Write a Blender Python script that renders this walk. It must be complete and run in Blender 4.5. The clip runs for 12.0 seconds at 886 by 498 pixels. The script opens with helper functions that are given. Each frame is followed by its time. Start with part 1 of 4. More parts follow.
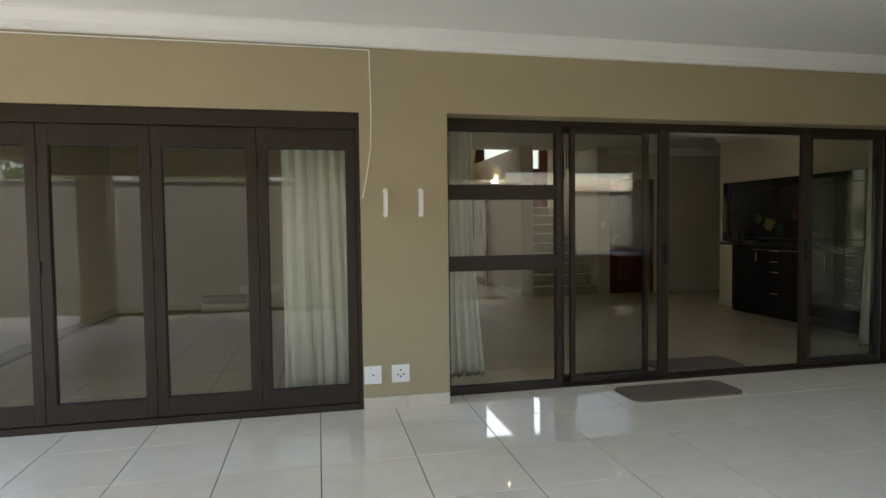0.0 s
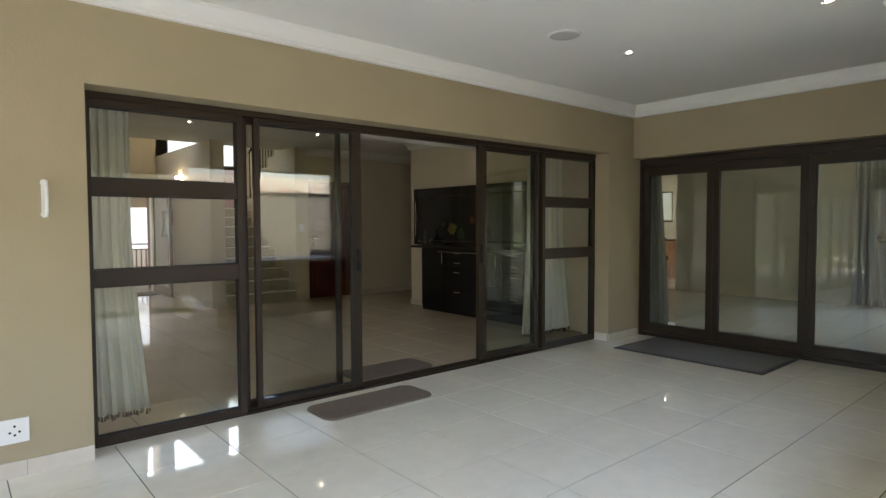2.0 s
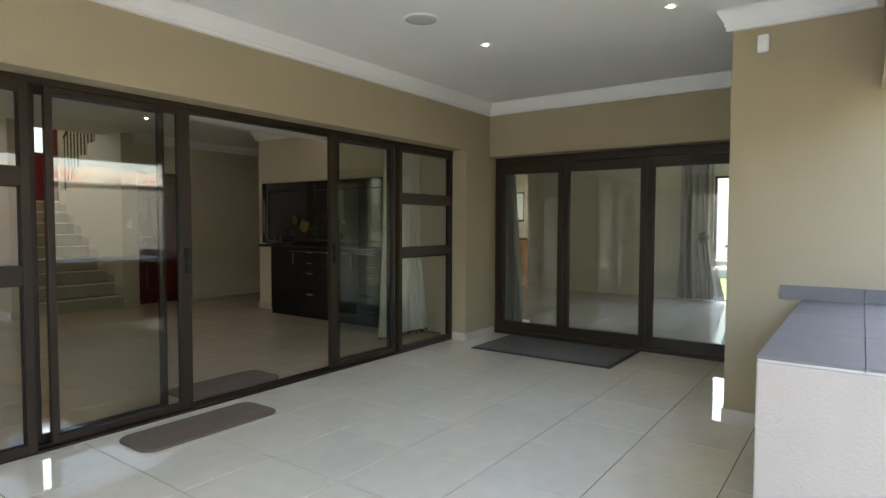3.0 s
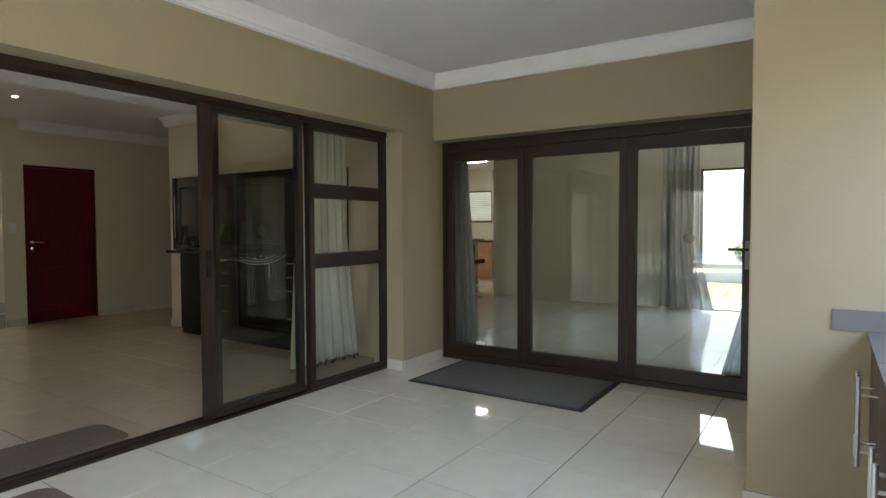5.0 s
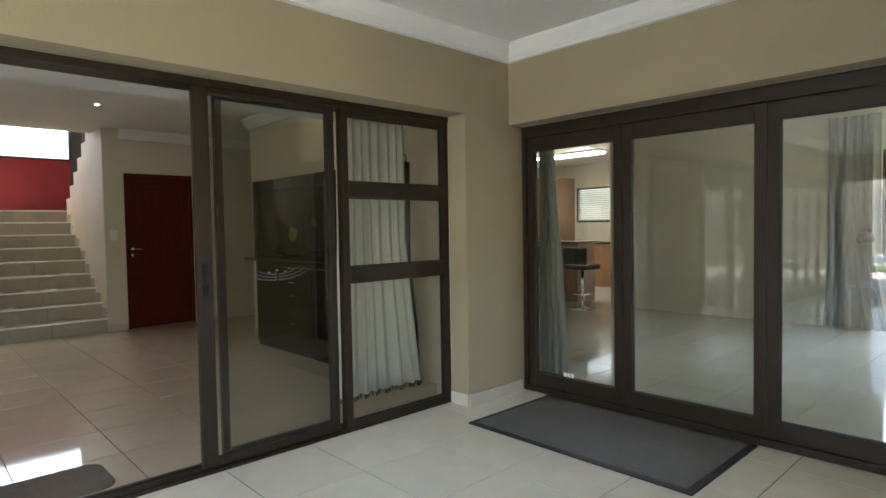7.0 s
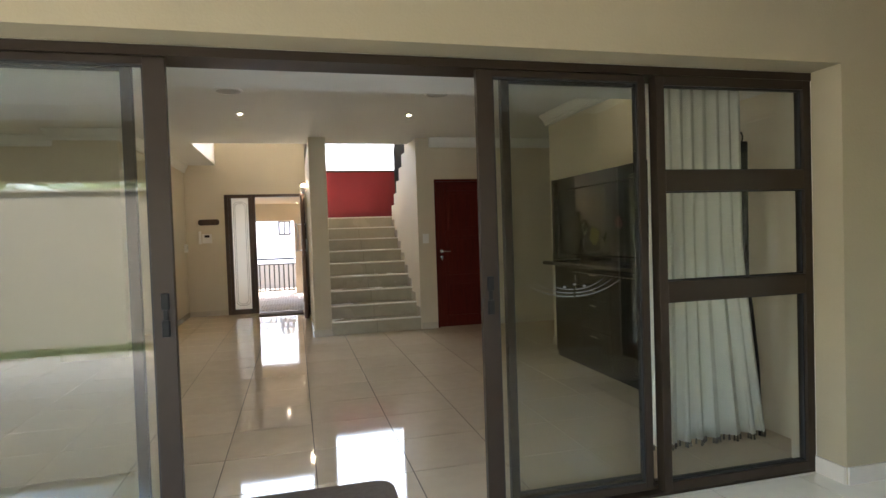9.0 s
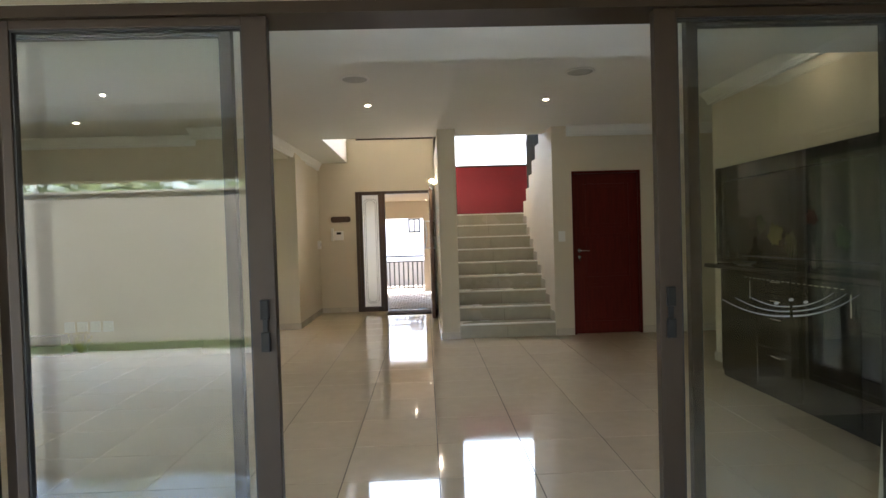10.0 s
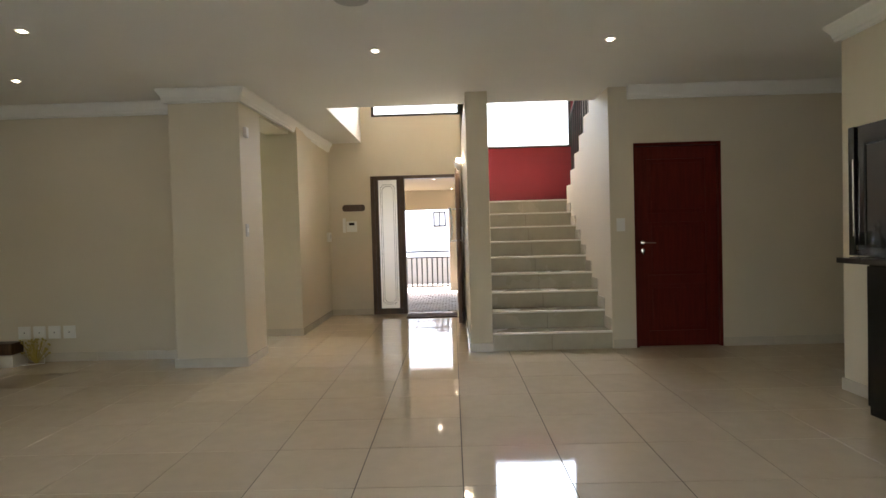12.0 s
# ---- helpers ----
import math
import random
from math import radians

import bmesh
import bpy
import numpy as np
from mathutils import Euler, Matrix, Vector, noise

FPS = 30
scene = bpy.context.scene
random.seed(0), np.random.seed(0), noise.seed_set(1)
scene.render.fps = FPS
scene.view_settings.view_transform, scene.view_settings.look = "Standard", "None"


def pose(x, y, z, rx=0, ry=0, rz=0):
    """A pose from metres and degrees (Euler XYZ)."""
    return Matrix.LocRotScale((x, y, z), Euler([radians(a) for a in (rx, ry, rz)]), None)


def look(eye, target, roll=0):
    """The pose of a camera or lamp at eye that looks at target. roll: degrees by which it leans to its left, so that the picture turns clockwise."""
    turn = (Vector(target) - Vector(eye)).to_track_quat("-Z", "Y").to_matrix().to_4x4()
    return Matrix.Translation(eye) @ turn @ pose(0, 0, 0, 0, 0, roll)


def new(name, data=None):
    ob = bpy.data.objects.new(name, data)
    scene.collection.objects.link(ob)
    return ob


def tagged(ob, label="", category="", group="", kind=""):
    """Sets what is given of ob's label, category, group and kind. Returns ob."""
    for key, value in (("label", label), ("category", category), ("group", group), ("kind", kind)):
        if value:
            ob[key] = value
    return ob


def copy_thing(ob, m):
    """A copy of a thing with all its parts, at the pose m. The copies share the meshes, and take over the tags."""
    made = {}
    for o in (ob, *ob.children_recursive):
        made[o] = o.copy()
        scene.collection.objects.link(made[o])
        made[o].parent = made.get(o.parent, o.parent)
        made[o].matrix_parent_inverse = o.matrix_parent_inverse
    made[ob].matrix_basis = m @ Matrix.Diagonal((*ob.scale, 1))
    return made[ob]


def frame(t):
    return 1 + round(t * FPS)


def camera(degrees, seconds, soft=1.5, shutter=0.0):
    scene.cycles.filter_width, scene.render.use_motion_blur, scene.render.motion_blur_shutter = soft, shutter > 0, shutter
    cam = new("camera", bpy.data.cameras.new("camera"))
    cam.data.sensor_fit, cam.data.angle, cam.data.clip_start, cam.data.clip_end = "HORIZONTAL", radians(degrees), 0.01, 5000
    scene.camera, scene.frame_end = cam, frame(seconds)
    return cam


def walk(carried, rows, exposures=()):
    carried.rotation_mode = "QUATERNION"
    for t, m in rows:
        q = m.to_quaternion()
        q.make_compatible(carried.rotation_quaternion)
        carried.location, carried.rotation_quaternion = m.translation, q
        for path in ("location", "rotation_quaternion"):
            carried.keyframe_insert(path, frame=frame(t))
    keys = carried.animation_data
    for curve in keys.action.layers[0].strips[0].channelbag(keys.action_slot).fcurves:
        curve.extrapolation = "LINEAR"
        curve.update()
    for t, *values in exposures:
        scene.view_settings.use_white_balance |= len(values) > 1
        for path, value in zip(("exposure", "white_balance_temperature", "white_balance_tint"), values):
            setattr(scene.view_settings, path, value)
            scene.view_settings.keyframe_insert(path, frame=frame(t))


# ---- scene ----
cam = camera(74.5, 12.0)
METRES, EYE, TILT, LEAN, TURN = 8.0, 1.5, 0.0, 0.0, -12.0
PATH = [
    (0, (0.583, 1.069, 1.274), (1.002, 3.023, 1.19), -0.7),
    (0.5, (0.675, 1.162, 1.262), (1.272, 3.069, 1.186), -0.6),
    (1, (0.727, 1.234, 1.28), (1.623, 3.02, 1.195), -0.4),
    (1.5, (0.804, 1.318, 1.298), (1.925, 2.972, 1.208), -0.2),
    (2, (0.891, 1.423, 1.287), (2.188, 2.943, 1.202), -0.2),
    (2.5, (0.984, 1.523, 1.287), (2.506, 2.818, 1.195), 0.2),
    (3, (1.162, 1.621, 1.269), (2.783, 2.788, 1.181), 0.2),
    (3.5, (1.395, 1.743, 1.265), (3.058, 2.851, 1.182), 0.2),
    (5.5, (2.762, 2.106, 1.238), (4.423, 3.217, 1.161), -0.4),
    (6, (3.056, 2.162, 1.252), (4.653, 3.363, 1.171), -0.8),
    (6.5, (3.289, 2.182, 1.263), (4.788, 3.504, 1.183), -0.9),
    (8.5, (3.748, 2.603, 1.274), (4.504, 4.454, 1.218), -1.6),
    (9, (3.798, 2.81, 1.295), (4.287, 4.749, 1.242), -1.9),
    (9.5, (3.839, 3.048, 1.286), (4.061, 5.036, 1.239), -2.0),
    (10, (3.825, 3.362, 1.289), (3.883, 5.36, 1.243), -1.7),
    (10.5, (3.795, 3.701, 1.236), (3.813, 5.7, 1.192), -1.7),
    (11, (3.816, 4.067, 1.229), (3.807, 6.066, 1.182), -1.6),
    (11.5, (3.836, 4.416, 1.202), (3.81, 6.415, 1.155), -1.6),
    (12, (3.841, 4.735, 1.194), (3.807, 6.734, 1.142), -1.6),
]
walk(cam, [(t, look(eye, target, roll)) for t, eye, target, roll in PATH], [(0, 3.12, 7100, 12), (1, 3.56, 7050, 13), (2.5, 3.83, 6850, 14), (4, 4.0, 6750, 14), (6, 4.35, 6700, 13), (8.5, 4.75, 6800, 14), (10, 4.75, 6500, 12), (11, 4.65, 6450, 12), (12, 4.88, 6650, 13)])

# ---- light and sky ----
world = bpy.data.worlds.new("sky")
scene.world = world
world.use_nodes = True
wt = world.node_tree
sky = wt.nodes.new("ShaderNodeTexSky")
sky.sky_type = "NISHITA"
sky.sun_disc = False
sky.dust_density = 4.0
SUN_DIR = Vector((0.35, 0.5, 1.2)).normalized()
sky.sun_elevation = math.asin(SUN_DIR.z)
sky.sun_rotation = math.atan2(SUN_DIR.x, SUN_DIR.y)
wt.nodes["Background"].inputs["Strength"].default_value = 0.15
wt.links.new(sky.outputs["Color"], wt.nodes["Background"].inputs["Color"])
sun_data = bpy.data.lights.new("sun", "SUN")
sun_data.energy, sun_data.angle, sun_data.color = 2.0, radians(0.5), (1.0, 0.95, 0.87)
sun = new("sun", sun_data)
sun.matrix_world = look(SUN_DIR * 20, (0, 0, 0))


# ---- materials ----
def mat(name, color, rough=0.5, metal=0.0, vary=0.08, scale=6.0, bump=0.0, bscale=200.0, spec=0.5, per_object=0.0, coat=0.0, emit=0.0, stain=0.0):
    m = bpy.data.materials.new(name)
    m.use_nodes = True
    nt = m.node_tree
    b = nt.nodes["Principled BSDF"]
    b.inputs["Roughness"].default_value = rough
    b.inputs["Metallic"].default_value = metal
    b.inputs["Specular IOR Level"].default_value = spec
    b.inputs["Coat Weight"].default_value = coat
    co = nt.nodes.new("ShaderNodeTexCoord")
    geo = nt.nodes.new("ShaderNodeNewGeometry")
    n1 = nt.nodes.new("ShaderNodeTexNoise")
    n1.inputs["Scale"].default_value, n1.inputs["Detail"].default_value = scale, 5
    nt.links.new(geo.outputs["Position"], n1.inputs["Vector"])
    n2 = nt.nodes.new("ShaderNodeTexNoise")
    n2.inputs["Scale"].default_value, n2.inputs["Detail"].default_value = scale * 0.15, 3
    nt.links.new(geo.outputs["Position"], n2.inputs["Vector"])
    add = nt.nodes.new("ShaderNodeMath")
    add.operation = "ADD"
    nt.links.new(n1.outputs["Fac"], add.inputs[0])
    nt.links.new(n2.outputs["Fac"], add.inputs[1])
    mr = nt.nodes.new("ShaderNodeMapRange")
    mr.inputs["From Min"].default_value, mr.inputs["From Max"].default_value = 0.6, 1.4
    mr.inputs["To Min"].default_value, mr.inputs["To Max"].default_value = 1 - vary, 1 + vary
    nt.links.new(add.outputs[0], mr.inputs["Value"])
    val = mr.outputs["Result"]
    if per_object:
        oi = nt.nodes.new("ShaderNodeObjectInfo")
        mo = nt.nodes.new("ShaderNodeMapRange")
        mo.inputs["To Min"].default_value, mo.inputs["To Max"].default_value = 1 - per_object, 1 + per_object
        nt.links.new(oi.outputs["Random"], mo.inputs["Value"])
        mu = nt.nodes.new("ShaderNodeMath")
        mu.operation = "MULTIPLY"
        nt.links.new(val, mu.inputs[0])
        nt.links.new(mo.outputs["Result"], mu.inputs[1])
        val = mu.outputs[0]
    vm = nt.nodes.new("ShaderNodeVectorMath")
    vm.operation = "SCALE"
    vm.inputs[0].default_value = color
    nt.links.new(val, vm.inputs["Scale"])
    nt.links.new(vm.outputs["Vector"], b.inputs["Base Color"])
    rr = nt.nodes.new("ShaderNodeMapRange")
    rr.inputs["From Min"].default_value, rr.inputs["From Max"].default_value = 0.3, 0.7
    rr.inputs["To Min"].default_value, rr.inputs["To Max"].default_value = rough * 0.85, min(1, rough * 1.2)
    nt.links.new(n2.outputs["Fac"], rr.inputs["Value"])
    nt.links.new(rr.outputs["Result"], b.inputs["Roughness"])
    if bump:
        nb = nt.nodes.new("ShaderNodeTexNoise")
        nb.inputs["Scale"].default_value, nb.inputs["Detail"].default_value = bscale, 4
        nt.links.new(geo.outputs["Position"], nb.inputs["Vector"])
        bp = nt.nodes.new("ShaderNodeBump")
        bp.inputs["Strength"].default_value = 1.0
        bp.inputs["Distance"].default_value = bump
        nt.links.new(nb.outputs["Fac"], bp.inputs["Height"])
        nt.links.new(bp.outputs["Normal"], b.inputs["Normal"])
    if emit:
        b.inputs["Emission Color"].default_value = (*color, 1)
        b.inputs["Emission Strength"].default_value = emit
    return m


def glass_mat(name, tint, ior=1.5):
    m = bpy.data.materials.new(name)
    m.use_nodes = True
    nt = m.node_tree
    nt.nodes.remove(nt.nodes["Principled BSDF"])
    out = nt.nodes["Material Output"]
    tr = nt.nodes.new("ShaderNodeBsdfTransparent")
    tr.inputs["Color"].default_value = (*tint, 1)
    gl = nt.nodes.new("ShaderNodeBsdfGlossy")
    gl.inputs["Roughness"].default_value = 0.0
    lw = nt.nodes.new("ShaderNodeLayerWeight")
    lw.inputs["Blend"].default_value = 0.5
    pw = nt.nodes.new("ShaderNodeMath")
    pw.operation = "POWER"
    pw.inputs[1].default_value = 5
    nt.links.new(lw.outputs["Facing"], pw.inputs[0])
    fr = nt.nodes.new("ShaderNodeMapRange")
    fr.inputs["To Min"].default_value, fr.inputs["To Max"].default_value = ((ior - 1) / (ior + 1)) ** 2, 1.0
    nt.links.new(pw.outputs[0], fr.inputs["Value"])
    mx = nt.nodes.new("ShaderNodeMixShader")
    nt.links.new(fr.outputs["Result"], mx.inputs["Fac"])
    nt.links.new(tr.outputs["BSDF"], mx.inputs[1])
    nt.links.new(gl.outputs["BSDF"], mx.inputs[2])
    nt.links.new(mx.outputs["Shader"], out.inputs["Surface"])
    return m


def wood_mat(name, dark, light, rough=0.35, scale=3.0):
    m = mat(name, dark, rough)
    nt = m.node_tree
    b = nt.nodes["Principled BSDF"]
    geo = nt.nodes.new("ShaderNodeNewGeometry")
    mp = nt.nodes.new("ShaderNodeMapping")
    mp.inputs["Scale"].default_value = (scale * 8, scale * 8, scale * 0.6)
    n = nt.nodes.new("ShaderNodeTexNoise")
    n.inputs["Scale"].default_value, n.inputs["Detail"].default_value = 2.0, 6
    nt.links.new(geo.outputs["Position"], mp.inputs["Vector"])
    nt.links.new(mp.outputs["Vector"], n.inputs["Vector"])
    r = nt.nodes.new("ShaderNodeValToRGB")
    r.color_ramp.elements[0].position, r.color_ramp.elements[1].position = 0.35, 0.7
    r.color_ramp.elements[0].color, r.color_ramp.elements[1].color = (*dark, 1), (*light, 1)
    nt.links.new(n.outputs["Fac"], r.inputs["Fac"])
    nt.links.new(r.outputs["Color"], b.inputs["Base Color"])
    return m


KHAKI = mat("khaki_paint", (0.37, 0.305, 0.188), 0.75, vary=0.05, scale=2.5, bump=0.0012, bscale=70)
PORCH = mat("tan_porch_paint", (0.42, 0.315, 0.21), 0.7, vary=0.05, scale=2.5, bump=0.001, bscale=70)
CREAM = mat("cream_paint", (0.65, 0.58, 0.45), 0.6, vary=0.04, scale=2.0, bump=0.0005, bscale=90)
EASTW = mat("grey_green_cream_paint", (0.53, 0.505, 0.41), 0.6, vary=0.04, scale=2.0, bump=0.0005, bscale=90)
PALE = mat("pale_textured_plaster", (0.44, 0.395, 0.33), 0.85, vary=0.05, scale=4, bump=0.0035, bscale=80)
CEIL = mat("ceiling_paint", (0.81, 0.80, 0.755), 0.7, vary=0.03, scale=1.5, bump=0.0003, bscale=120)
WHITE = mat("white_gloss_paint", (0.8, 0.79, 0.75), 0.45, vary=0.02)
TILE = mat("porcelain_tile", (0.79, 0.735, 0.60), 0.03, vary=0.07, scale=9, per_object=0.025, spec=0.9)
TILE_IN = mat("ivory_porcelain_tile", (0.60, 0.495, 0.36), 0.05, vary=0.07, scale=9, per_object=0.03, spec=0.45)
SKIRT = mat("skirting_tile", (0.60, 0.54, 0.44), 0.2, vary=0.08, scale=10, per_object=0.04)
TILE_E = mat("grey_porcelain_tile", (0.46, 0.455, 0.41), 0.08, vary=0.07, scale=9, per_object=0.025, spec=0.6)
GROUT = mat("grey_grout", (0.12, 0.10, 0.08), 0.9, vary=0.25, scale=14)
BRONZE = mat("bronze_aluminium", (0.031, 0.020, 0.0115), 0.42, vary=0.12, scale=12, spec=0.28)
SEAL = mat("black_rubber_seal", (0.012, 0.012, 0.012), 0.6)
SILVER = mat("brushed_aluminium", (0.55, 0.54, 0.52), 0.3, metal=0.9, vary=0.05)
PLATE = mat("dull_brass_plate", (0.24, 0.22, 0.18), 0.55, vary=0.1)
SLAT = mat("grey_green_blind_slat", (0.25, 0.26, 0.20), 0.6)
CHROME = mat("chrome", (0.75, 0.74, 0.72), 0.12, metal=1.0, vary=0.02)
BLACKP = mat("black_plastic", (0.007, 0.0065, 0.006), 0.5, spec=0.25)
GLASS = glass_mat("door_glass", (0.905, 0.915, 0.885), 1.57)
FROST = mat("frosted_glass", (0.85, 0.84, 0.78), 0.4, vary=0.02)
REDDOOR = wood_mat("red_stained_wood", (0.085, 0.009, 0.005), (0.115, 0.013, 0.007), 0.5)
REDDOOR.node_tree.nodes["Principled BSDF"].inputs["Specular IOR Level"].default_value = 0.2
RED = mat("red_paint", (0.16, 0.006, 0.016), 0.6, vary=0.05)
BLACKCAB = mat("black_gloss_laminate", (0.006, 0.005, 0.005), 0.16, vary=0.2, spec=0.28)
BLACKGL = mat("black_glass_panel", (0.007, 0.007, 0.009), 0.05, vary=0.1, spec=0.4)
GRANITE = mat("dark_granite", (0.02, 0.016, 0.014), 0.12, vary=0.4, scale=60)
MATGREY = mat("grey_ribbed_mat", (0.14, 0.132, 0.124), 0.9, vary=0.15, scale=30, bump=0.003, bscale=160)
MATBORDER = mat("black_rubber_border", (0.02, 0.02, 0.022), 0.6)
MATBROWN = mat("brown_pile_mat", (0.165, 0.125, 0.092), 0.95, vary=0.2, scale=40, bump=0.004, bscale=220)
CURT = mat("silver_green_curtain", (0.79, 0.775, 0.675), 0.55, vary=0.05, scale=12, bump=0.0006, bscale=400)
CURTG = mat("grey_curtain", (0.22, 0.225, 0.205), 0.6, vary=0.06, scale=12, bump=0.0006, bscale=400)
FRINGE = mat("dark_fringe", (0.10, 0.09, 0.07), 0.8)
CTOP = mat("blue_grey_tile", (0.14, 0.13, 0.122), 0.4, vary=0.08, scale=12)
CGROUT = mat("pale_grout", (0.55, 0.53, 0.50), 0.8)
STEP = mat("stair_tile", (0.46, 0.42, 0.32), 0.25, vary=0.1, scale=9, per_object=0.05)
NOSE = mat("pale_step_edge", (0.80, 0.77, 0.68), 0.35, vary=0.06)
WOODF = wood_mat("dark_brown_timber", (0.05, 0.026, 0.014), (0.10, 0.05, 0.026), 0.35)
WOODL = wood_mat("red_brown_door_timber", (0.12, 0.055, 0.028), (0.22, 0.11, 0.055), 0.35)
WOODK = wood_mat("warm_kitchen_wood", (0.20, 0.10, 0.05), (0.30, 0.16, 0.08), 0.35)
LAMP = mat("lamp_glow", (1.0, 0.86, 0.66), 0.5, vary=0.0, emit=16)
TUBE = mat("white_lamp_glow", (1.0, 0.97, 0.9), 0.5, vary=0.0, emit=3)
SPEAKER = mat("speaker_grille", (0.52, 0.52, 0.49), 0.7, vary=0.1, scale=300)
LAWN = mat("lawn_soil", (0.07, 0.12, 0.03), 0.9, vary=0.3, scale=5, bump=0.02, bscale=60)
LEAF = mat("green_leaves", (0.07, 0.12, 0.035), 0.55, vary=0.35, scale=8)
FLOWER = mat("red_petals", (0.5, 0.03, 0.04), 0.6, vary=0.2, scale=30)
BARK = mat("brown_bark", (0.12, 0.09, 0.06), 0.9, vary=0.3, scale=20, bump=0.01, bscale=50)
PAVE = mat("warm_grey_cobble", (0.34, 0.30, 0.27), 0.85, vary=0.15, scale=12, bump=0.004, bscale=60, per_object=0.15)
BOUND = mat("boundary_plaster", (0.205, 0.203, 0.19), 0.85, vary=0.08, scale=2, bump=0.003, bscale=40)
IRON = mat("black_iron", (0.02, 0.02, 0.02), 0.45)
PAPER = mat("dried_flower_yellow", (0.45, 0.36, 0.10), 0.8, vary=0.3, scale=20)
PINK = mat("red_brown_leather", (0.13, 0.03, 0.025), 0.5)


# ---- mesh helpers ----
def box(bm, x0, y0, z0, x1, y1, z1, bevel=0.0):
    x0, x1, y0, y1, z0, z1 = min(x0, x1), max(x0, x1), min(y0, y1), max(y0, y1), min(z0, z1), max(z0, z1)
    v = [bm.verts.new((x, y, z)) for z in (z0, z1) for y in (y0, y1) for x in (x0, x1)]
    fs = [bm.faces.new([v[i] for i in f]) for f in ((0, 2, 3, 1), (4, 5, 7, 6), (0, 1, 5, 4), (2, 6, 7, 3), (0, 4, 6, 2), (1, 3, 7, 5))]
    if bevel:
        es = {e for f in fs for e in f.edges}
        bmesh.ops.bevel(bm, geom=list(es), offset=bevel, segments=2, affect="EDGES", profile=0.6)


def cyl(bm, a, b, r0, r1=None, n=16):
    r1 = r0 if r1 is None else r1
    a, b = Vector(a), Vector(b)
    q = (b - a).to_track_quat("Z", "Y")
    rings = []
    for c, r in ((a, r0), (b, r1)):
        rings.append([bm.verts.new(c + q @ Vector((r * math.cos(2 * math.pi * i / n), r * math.sin(2 * math.pi * i / n), 0))) for i in range(n)])
    for i in range(n):
        j = (i + 1) % n
        bm.faces.new((rings[0][i], rings[0][j], rings[1][j], rings[1][i]))
    bm.faces.new(rings[0][::-1])
    bm.faces.new(rings[1])


def lathe(bm, profile, n=24, c=(0, 0, 0)):
    rings = [[bm.verts.new((c[0] + r * math.cos(2 * math.pi * i / n), c[1] + r * math.sin(2 * math.pi * i / n), c[2] + z)) for i in range(n)] for r, z in profile]
    for p, q in zip(rings, rings[1:]):
        for i in range(n):
            j = (i + 1) % n
            bm.faces.new((p[i], p[j], q[j], q[i]))
    bm.faces.new(rings[0][::-1])
    bm.faces.new(rings[-1])


def sweep(bm, pts, prof, closed=False):
    """Profile (out, down) along pts at their height; out is to the left of the way walked."""
    n = len(pts)
    rings = []
    for i, p in enumerate(pts):
        p = Vector(p)
        a = Vector(pts[i - 1]) if (i or closed) else None
        b = Vector(pts[(i + 1) % n]) if (i < n - 1 or closed) else None
        d0 = (p - a).normalized() if a else (b - p).normalized()
        d1 = (b - p).normalized() if b else d0
        n0, n1 = Vector((-d0.y, d0.x, 0)), Vector((-d1.y, d1.x, 0))
        m = n0 + n1
        m = m / max(0.2, m.dot(n0))
        rings.append([bm.verts.new(p + m * o + Vector((0, 0, -d))) for o, d in prof])
    k = len(prof)
    for i in range(n if closed else n - 1):
        p, q = rings[i], rings[(i + 1) % n]
        for j in range(k):
            bm.faces.new((p[j], p[(j + 1) % k], q[(j + 1) % k], q[j]))
    if not closed:
        bm.faces.new(rings[0][::-1])
        bm.faces.new(rings[-1])


def mesh_of(name, bm, material, smooth=False):
    bmesh.ops.recalc_face_normals(bm, faces=bm.faces)
    me = bpy.data.meshes.new(name)
    bm.to_mesh(me)
    bm.free()
    me.materials.append(material)
    if smooth:
        for p in me.polygons:
            p.use_smooth = True
    return me


def solid(name, bm, material, label="", category="", kind="", group="", smooth=False):
    return tagged(new(name, mesh_of(name, bm, material, smooth)), label, category, group, kind)


def part(name, bm, material, parent, label="", kind="", smooth=False):
    """One mesh as a part; given in the world's metres, held in its parent's."""
    me = mesh_of(name, bm, material, smooth)
    ob = new(name, me)
    ob.parent = parent
    off = origin(parent)
    if off.length:
        me.transform(Matrix.Translation(-off))
    return tagged(ob, label, "", "", kind)


def origin(ob):
    o = Vector((0, 0, 0))
    while ob:
        o += ob.location
        ob = ob.parent
    return o


def thing(name, at, label="", category="", kind="", group=""):
    ob = new(name)
    ob.location = at
    ob.empty_display_size = 0.1
    return tagged(ob, label, category, group, kind)


def B(*boxes, bevel=0.0):
    bm = bmesh.new()
    for b in boxes:
        box(bm, *b, bevel=bevel)
    return bm


def wall(name, axis, c0, c1, a0, a1, z0, z1, holes, material, label=""):
    """A wall along an axis between c0 and c1 in thickness, with openings (a0, a1, z0, z1)."""
    bm = bmesh.new()
    cuts = sorted({a0, a1, *[h[0] for h in holes], *[h[1] for h in holes]})
    for s, e in zip(cuts, cuts[1:]):
        mid = (s + e) / 2
        hs = sorted([(h[2], h[3]) for h in holes if h[0] < mid < h[1]])
        z = z0
        for lo, hi in hs + [(z1, z1)]:
            if lo > z + 1e-6:
                if axis == "x":
                    box(bm, s, c0, z, e, c1, lo)
                else:
                    box(bm, c0, s, z, c1, e, lo)
            z = max(z, hi)
    bmesh.ops.remove_doubles(bm, verts=bm.verts, dist=1e-5)
    return solid(name, bm, material, label, kind="structure")


